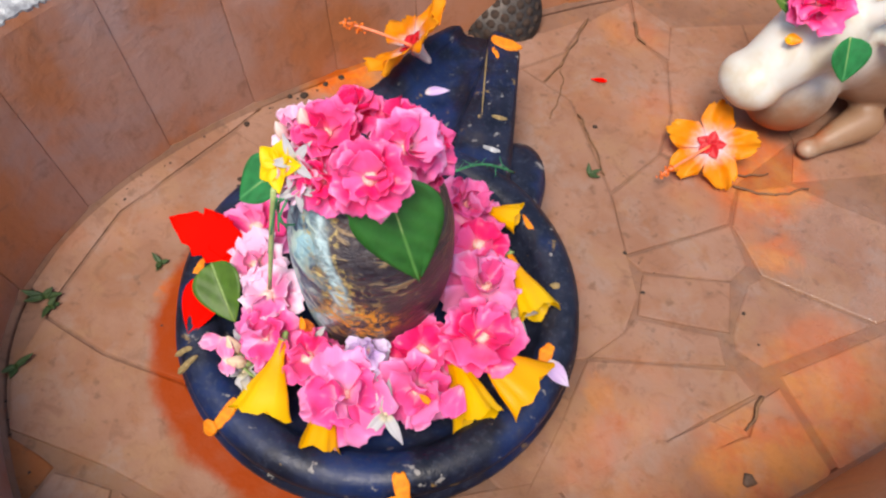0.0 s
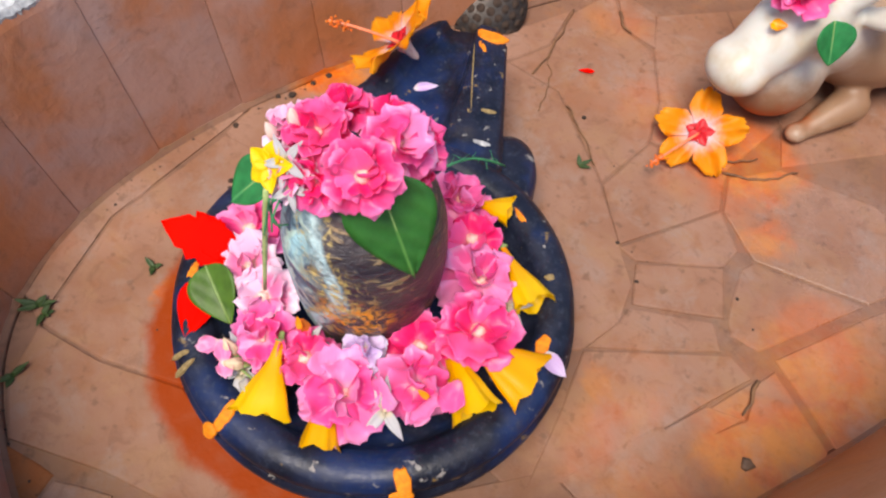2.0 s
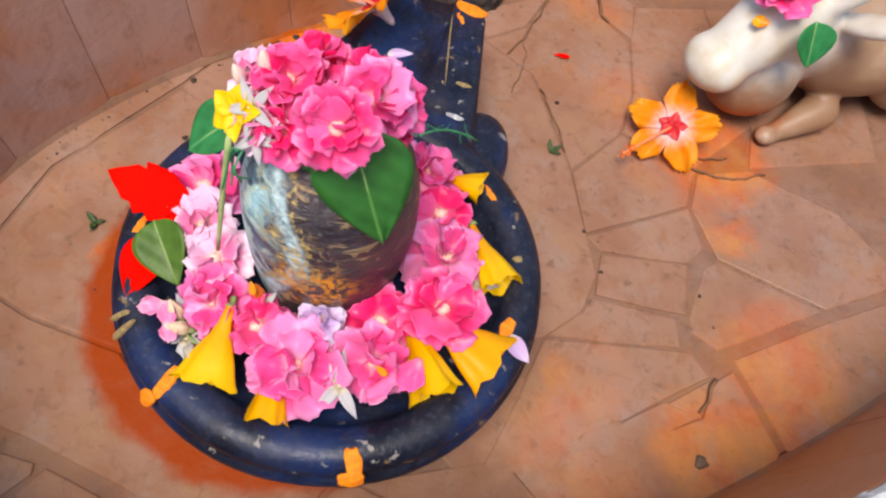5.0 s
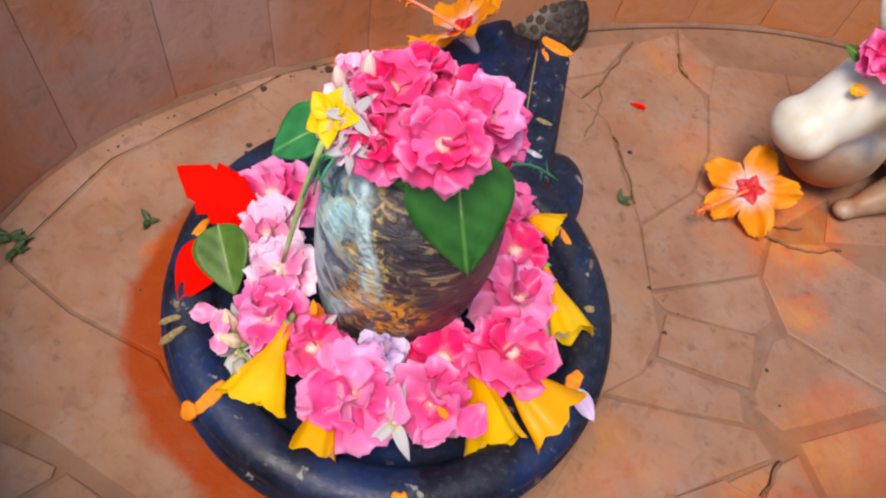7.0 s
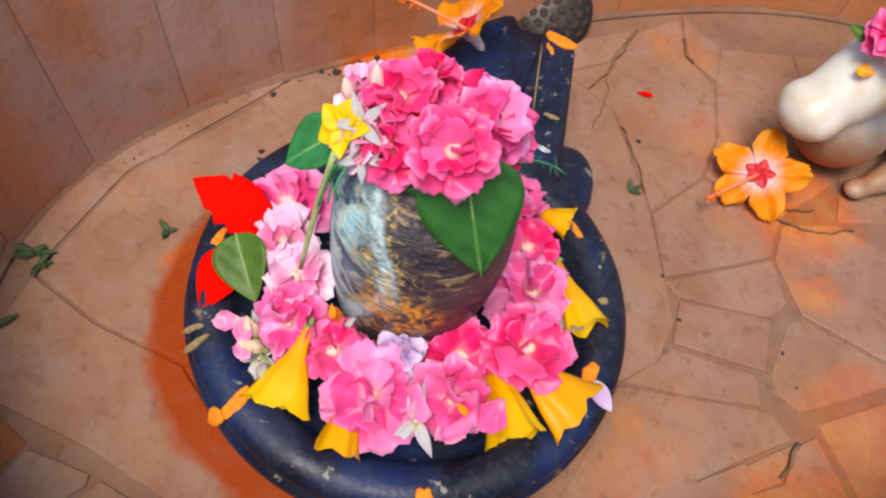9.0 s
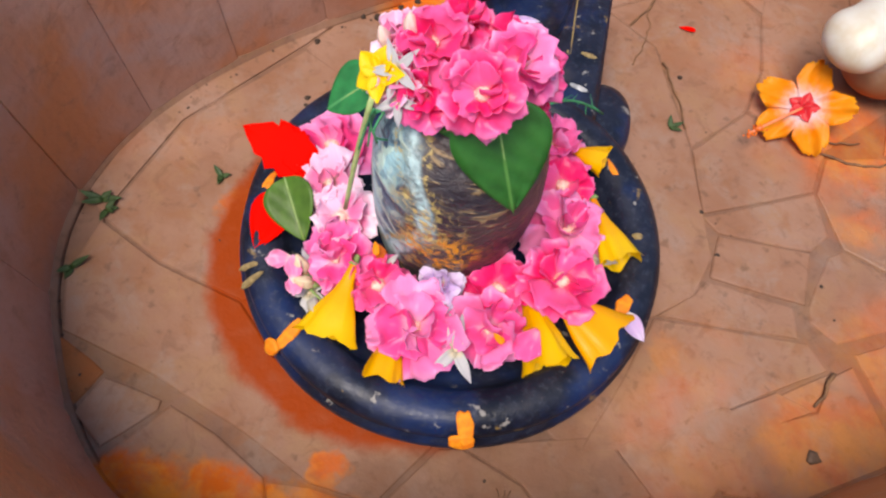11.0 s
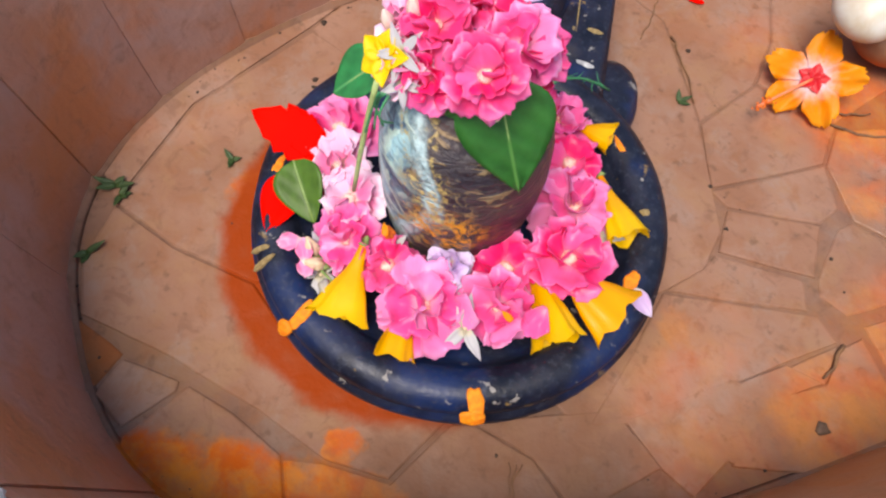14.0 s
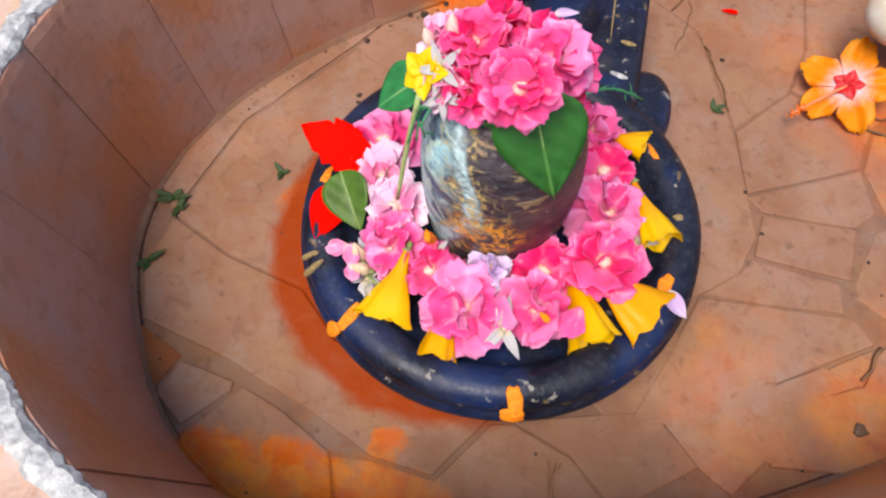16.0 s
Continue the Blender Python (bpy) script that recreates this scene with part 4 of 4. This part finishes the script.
# ---------------------------------------------------------------- the marble bull
def bull():
    """A small seated bull: head towards the stone, horns, ears, hump, folded forelegs."""
    bm = bmesh.new()

    def ball(c, r, rx=0, ry=0, rz=0):
        bmesh.ops.create_uvsphere(bm, u_segments=20, v_segments=14, radius=1.0, matrix=pose(*c, rx, ry, rz) @ Matrix.Diagonal((*r, 1)))

    def link(a, b, ra, rb, n=7):
        for i in range(n):
            t = i / (n - 1)
            r = ra + (rb - ra) * t
            ball(Vector(a).lerp(Vector(b), t), (r, r, r))

    # forward is +x, up is z, in the bull's own axes
    ball((0.156, 0, 0.082), (0.028, 0.031, 0.024))            # muzzle
    link((0.150, 0, 0.084), (0.096, 0, 0.126), 0.026, 0.037)  # face
    ball((0.120, 0, 0.074), (0.042, 0.024, 0.019), 0, 22, 0)  # jaw
    ball((0.090, 0, 0.134), (0.034, 0.036, 0.030))            # poll
    link((0.070, 0, 0.110), (0.0, 0, 0.075), 0.042, 0.062)    # neck
    ball((0.090, 0, 0.050), (0.046, 0.044, 0.048))            # dewlap
    ball((-0.06, 0, 0.070), (0.125, 0.078, 0.070))            # body
    ball((-0.01, 0, 0.125), (0.040, 0.034, 0.036))            # hump
    for s in (-1, 1):
        link((0.084, s * 0.026, 0.154), (0.074, s * 0.042, 0.180), 0.011, 0.007, 5)
        link((0.074, s * 0.042, 0.180), (0.092, s * 0.044, 0.200), 0.007, 0.004, 5)
        ball((0.062, s * 0.054, 0.146), (0.013, 0.030, 0.009), s * 32, 20, s * 25)
        ball((0.100, s * 0.029, 0.116), (0.010, 0.006, 0.006))
        link((0.020, s * 0.052, 0.018), (0.074, s * 0.052, 0.006), 0.020, 0.010)
        ball((0.084, s * 0.052, 0.008), (0.014, 0.012, 0.009))
        ball((-0.10, s * 0.062, 0.040), (0.060, 0.034, 0.042))
    return bm


AHEAD = 180 + 36
FROM_BULL = pose(0.472, 0.436, 0.004, 0, 0, AHEAD) @ Matrix.Scale(1.16, 4)
nandi = part("bull_statue", bull(), MARBLE, None, "", FROM_BULL)
remesh = nandi.modifiers.new("blend", "REMESH")
remesh.mode, remesh.voxel_size, remesh.use_smooth_shade = "VOXEL", 0.0032, True
soften = nandi.modifiers.new("soften", "SMOOTH")
soften.factor, soften.iterations = 0.6, 8
tagged(nandi, "small seated bull of creamy white marble, brown with stains and painted shade below", "statue")


def on_bull(x, y, z):
    return FROM_BULL @ Vector((x, y, z))


ruffled_flower(on_bull(0.128, 0.002, 0.160), (-0.2, -0.35, 0.9), 0.95, False, False, "bright pink blossom resting on the head of the bull", 131)
leaf(on_bull(0.118, 0.036, 0.152), (0.2, -0.80, 0.55), 186, 0.044, 0.044, FRESH, "green leaf hanging over the brow of the bull", -0.05)
leaf(on_bull(0.134, 0.0, 0.150), (-0.4, -0.4, 0.8), 95, 0.036, 0.020, OLIVE, "green leaf under the blossom on the bull", -0.1)
loose_petal("orange_petal", on_bull(0.140, 0.014, 0.136), (-0.4, -0.5, 0.7), 120, 0.016, 0.012, YELLOW, "small orange petal on the brow of the bull")

# ---------------------------------------------------------------- litter on the floor
def crumb(x, y, size, seed, label="small dark crumb of grit on the basin floor", material=None, z=0.0):
    bm = bmesh.new()
    bmesh.ops.create_icosphere(bm, subdivisions=2, radius=size, matrix=Matrix.Translation((0, 0, size * 0.4)))
    for v in bm.verts:
        v.co *= 1 + 0.5 * noise.noise(v.co * 300 + Vector((seed, 0, 0)))
        v.co.z = max(v.co.z * 0.45, -0.0006)
    return tagged(part("grit" if material is None else "pebble", bm, material or DEBRIS, None, "", pose(x, y, z, 0, 0, seed * 40)), label, "grit" if material is None else "pebble")


def shred(x, y, spin, size, seed, material=None, label="torn green leaf shred lying on the basin floor"):
    rnd = random.Random(seed)
    ob = root("leaf_shred", pose(x, y, 0.0015, 0, 0, spin), label, "leaf shred")
    for k in range(4):
        part("scrap", sheet(size * rnd.uniform(0.5, 1), size * 0.35, POINT, 0.2, 0.15, 0.001, k, 4, 5), material or SHRED, ob, "", pose(0, 0, 0.0004 * k, rnd.uniform(0, 14), 0, rnd.uniform(0, 360)))
    return ob


shred(-0.230, 0.047, 20, 0.016, 1)
shred(-0.322, -0.010, 70, 0.022, 2)
shred(-0.314, -0.018, 160, 0.018, 3)
shred(-0.317, -0.080, 40, 0.020, 4)
tagged(shred(0.183, 0.246, -30, 0.016, 5), "narrow green leaf scrap lying on the basin floor")
loose_petal("red_petal", (0.196, 0.391, 0.002), (0, 0, 1), -85, 0.020, 0.008, RED, "small red petal lying on the basin floor", OVATE, 0.1, 0.05, 0.0005)
crumb(-0.185, 0.161, 0.0034, 1), crumb(-0.183, 0.152, 0.003, 2), crumb(-0.287, 0.172, 0.003, 3), crumb(0.227, 0.154, 0.0026, 4), crumb(0.231, 0.160, 0.002, 5)
crumb(0.247, 0.110, 0.0026, 6), crumb(0.186, 0.318, 0.003, 7), crumb(-0.150, 0.290, 0.0046, 8), crumb(-0.165, 0.285, 0.003, 9), crumb(0.350, 0.108, 0.002, 10)
crumb(-0.130, 0.312, 0.0036, 11), crumb(-0.20, 0.235, 0.0035, 12), crumb(-0.115, 0.326, 0.004, 13)
crumb(0.347, -0.061, 0.0065, 14, "round brown pebble on the stained floor", PEBBLE)
rnd = random.Random(9)
for k in range(60):
    p = oval(rnd.uniform(1.6, 4.6), rnd.uniform(-0.016, -0.004))
    crumb(p.x, p.y, rnd.uniform(0.0006, 0.0017), 60 + k)
for k in range(38):
    a, r = rnd.uniform(0, 6.28), rnd.uniform(0.18, 0.30)
    crumb(0.04 + r * math.cos(a) * 1.1, 0.06 + r * math.sin(a), rnd.uniform(0.0007, 0.0016), 20 + k)


def twig(points, radius, label, material=None):
    o = Vector(points[0])
    line = []
    for p, q in zip(points, points[1:]):
        for i in range(5):
            w = Vector(p).lerp(Vector(q), i / 5)
            line.append(w - o + Vector((noise.noise(w * 70), noise.noise(w * 70 + Vector((9, 0, 0))), 0)) * 0.004)
    line.append(Vector(points[-1]) - o)
    ob = part("twig", tube(line, radius * 0.75, 7, 0.6), material or TWIG, None, "", pose(*o))
    return tagged(ob, label, "twig")


twig([(0.363, 0.022, 0.003), (0.356, 0.004, 0.003), (0.346, -0.016, 0.003)], 0.0028, "short brown twig lying on the floor")
twig([(0.131, 0.319, 0.0015), (0.141, 0.35, 0.0015), (0.143, 0.385, 0.0015), (0.137, 0.405, 0.0015)], 0.0011, "thin dark stalk bent along the floor")
twig([(0.137, 0.405, 0.002), (0.150, 0.44, 0.002), (0.166, 0.494, 0.002)], 0.0022, "brown withered stem lying on the floor")
twig([(0.122, 0.372, 0.0015), (0.142, 0.415, 0.0015)], 0.002, "brown withered stem lying on the floor")
twig([(0.225, 0.500, 0.002), (0.232, 0.476, 0.002), (0.24, 0.466, 0.002)], 0.0026, "brown withered stem lying on the floor")
twig([(0.165, 0.330, 0.002), (0.186, 0.29, 0.002), (0.20, 0.25, 0.002)], 0.0018, "brown withered stem lying on the floor")
twig([(0.345, 0.265, 0.002), (0.39, 0.262, 0.002), (0.43, 0.28, 0.002)], 0.0022, "brown twig lying beside the bull")
twig([(0.33, 0.285, 0.002), (0.36, 0.282, 0.004), (0.385, 0.292, 0.002)], 0.0018, "brown twig lying beside the bull")
# dark floor cracks, added as thin stalks lying on the surface
for k in (1, 3, 4):
    twig(curve((0.084 + 0.004 * k, -0.160, 0.002), (0.088 + 0.006 * k, -0.20 - 0.004 * (k % 3), 0.0015), 0.002, 5, 0.004 * (k - 2)), 0.0006, "thin dark crack line in the floor before the base", TWIG)

# ---------------------------------------------------------------- marble pieces of wall and floor
EDGE = even_angles(0.105)
for k, a0 in enumerate(EDGE):
    a1 = EDGE[(k + 1) % len(EDGE)] + (2 * math.pi if k == len(EDGE) - 1 else 0)
    bm = bmesh.new()
    gap = (a1 - a0) * 0.004
    shift = random.uniform(-0.0012, 0.0012)
    faces = []
    for out in (0.0, 0.006):
        rows = []
        for h in (0.0, 0.02, 0.96, 1.0):
            edge = 0.0012 if h in (0.0, 1.0) and out == 0.0 else 0.0
            row = []
            for i in range(9):
                t = i / 8
                e = edge + (0.0010 if i in (0, 8) and out == 0.0 else 0.0)
                row.append(bm.verts.new(oval(a0 + gap + (a1 - a0 - 2 * gap) * t, 0.028 * h + out + e + shift, 0.001 + (WALL_TOP - 0.003) * h)))
            rows.append(row)
        grid_faces(bm, rows)
        faces.append(rows)
    ring = lambda rows: rows[0] + [r[-1] for r in rows[1:-1]] + rows[-1][::-1] + [r[0] for r in rows[-2:0:-1]]
    grid_faces(bm, [ring(faces[0]), ring(faces[1])], True)
    bmesh.ops.recalc_face_normals(bm, faces=bm.faces)
    part("tile", bm, TILE, wall, smooth=False)


def slab(*corners, material=None):
    """One broken piece of marble bedded in the floor, its edges slightly worn."""
    bm = bmesh.new()
    pts = [Vector((*c, 0)) for c in corners]
    mid = sum(pts, Vector()) / len(pts)
    h = random.uniform(-0.0006, 0.0008)
    outline = []
    for p, q in zip(pts, pts[1:] + pts[:1]):
        n = max(1, round((q - p).length / 0.02))
        for i in range(n):
            w = p.lerp(q, i / n)
            d = noise.noise(w * 60) * 0.0022
            outline.append(w + (mid - w).normalized() * (0.5 * abs(d) - 0.0018))
    rows = []
    for inset, z in ((0.0, -0.006), (0.0, -0.0012), (0.0008, 0.0), (0.0025, 0.0006)):
        rows.append([bm.verts.new(w + (mid - w).normalized() * inset + Vector((0, 0, z + h))) for w in outline])
    grid_faces(bm, rows, True)
    bm.faces.new(rows[-1])
    bmesh.ops.recalc_face_normals(bm, faces=bm.faces)
    bmesh.ops.triangulate(bm, faces=[f for f in bm.faces if len(f.verts) > 4])
    part("slab", bm, material or FLOOR, floor, smooth=False)


slab((0.212, 0.226), (0.262, 0.291), (0.347, 0.263), (0.337, 0.215), (0.230, 0.154))
slab((0.231, 0.149), (0.339, 0.211), (0.354, 0.165), (0.338, 0.144), (0.248, 0.136))
slab((0.248, 0.131), (0.337, 0.140), (0.334, 0.084), (0.244, 0.085))
slab((0.241, 0.079), (0.324, 0.076), (0.329, 0.047), (0.200, 0.031), (0.232, 0.063))
slab((0.197, 0.026), (0.339, 0.043), (0.357, 0.022), (0.311, -0.010), (0.253, -0.052), (0.195, -0.097), (0.151, -0.111), (0.179, -0.034))
slab((0.358, 0.018), (0.348, -0.019), (0.317, -0.013))
slab((0.357, 0.142), (0.370, 0.152), (0.481, 0.120), (0.368, 0.054), (0.342, 0.067), (0.340, 0.083))
slab((0.372, 0.157), (0.344, 0.213), (0.352, 0.260), (0.411, 0.281), (0.513, 0.249), (0.582, 0.178), (0.486, 0.124))
slab((0.385, 0.046), (0.490, 0.110), (0.591, 0.166), (0.594, 0.067), (0.434, -0.039), (0.414, -0.001))
slab((0.362, 0.016), (0.381, 0.032), (0.422, -0.038), (0.403, -0.090), (0.274, -0.113), (0.310, -0.042), (0.351, -0.021))
slab((0.092, 0.387), (0.154, 0.350), (0.207, 0.226), (0.242, 0.106), (0.230, 0.063), (0.195, 0.029), (0.095, 0.006), (0.033, 0.305))
slab((0.156, 0.355), (0.095, 0.390), (0.141, 0.425), (0.168, 0.491), (0.217, 0.538), (0.231, 0.471), (0.267, 0.440), (0.273, 0.360), (0.260, 0.295), (0.209, 0.231))
slab((0.274, 0.504), (0.364, 0.531), (0.379, 0.467), (0.416, 0.348), (0.347, 0.269), (0.265, 0.299), (0.277, 0.361), (0.271, 0.443))
slab((0.221, 0.545), (0.272, 0.506), (0.270, 0.448), (0.235, 0.474))
slab((0.368, 0.532), (0.555, 0.594), (0.573, 0.341), (0.413, 0.288), (0.419, 0.349), (0.382, 0.469))
slab((0.090, 0.393), (0.139, 0.429), (0.163, 0.492), (0.111, 0.455), (0.028, 0.435), (0.028, 0.386))
slab((0.256, -0.053), (0.313, -0.012), (0.346, -0.020), (0.311, -0.043), (0.277, -0.110), (0.200, -0.098))
slab((0.133, -0.110), (0.163, -0.098), (0.182, -0.018), (0.164, -0.001), (0.103, -0.089))
slab((-0.287, 0.097), (-0.207, 0.220), (-0.148, 0.194), (-0.139, -0.057), (-0.166, -0.064), (-0.247, -0.050), (-0.313, -0.025))
slab((-0.292, 0.097), (-0.212, 0.226), (-0.195, 0.258), (-0.223, 0.238), (-0.287, 0.169), (-0.328, 0.082), (-0.339, -0.000), (-0.317, -0.022))
slab((-0.313, -0.030), (-0.247, -0.055), (-0.166, -0.069), (-0.121, -0.107), (0.030, -0.140), (-0.004, -0.198), (-0.059, -0.196), (-0.126, -0.171), (-0.205, -0.149), (-0.297, -0.134), (-0.318, -0.086))
slab((-0.255, -0.195), (-0.246, -0.163), (-0.196, -0.168), (-0.195, -0.176), (-0.225, -0.214))
slab((-0.218, -0.235), (-0.219, -0.222), (-0.185, -0.170), (-0.143, -0.182), (-0.094, -0.203), (-0.078, -0.241), (-0.137, -0.269))
slab((-0.297, -0.140), (-0.250, -0.158), (-0.261, -0.191), (-0.294, -0.163), material=RUSTY)
slab((-0.088, -0.206), (-0.057, -0.201), (0.000, -0.203), (0.036, -0.143), (0.054, -0.138), (0.108, -0.153), (0.148, -0.187), (0.021, -0.237), (-0.072, -0.242))
slab((0.054, -0.135), (0.174, -0.092), (0.180, -0.103), (0.214, -0.131), (0.152, -0.184), (0.109, -0.150))
slab((0.180, -0.099), (0.267, -0.038), (0.319, -0.049), (0.278, -0.096), (0.245, -0.146), (0.217, -0.131))
slab((-0.208, 0.223), (-0.189, 0.264), (-0.093, 0.348), (-0.002, 0.245), (-0.098, 0.151))
slab((-0.139, 0.328), (-0.074, 0.374), (0.104, 0.478), (0.085, 0.428), (-0.011, 0.289), (-0.093, 0.267))
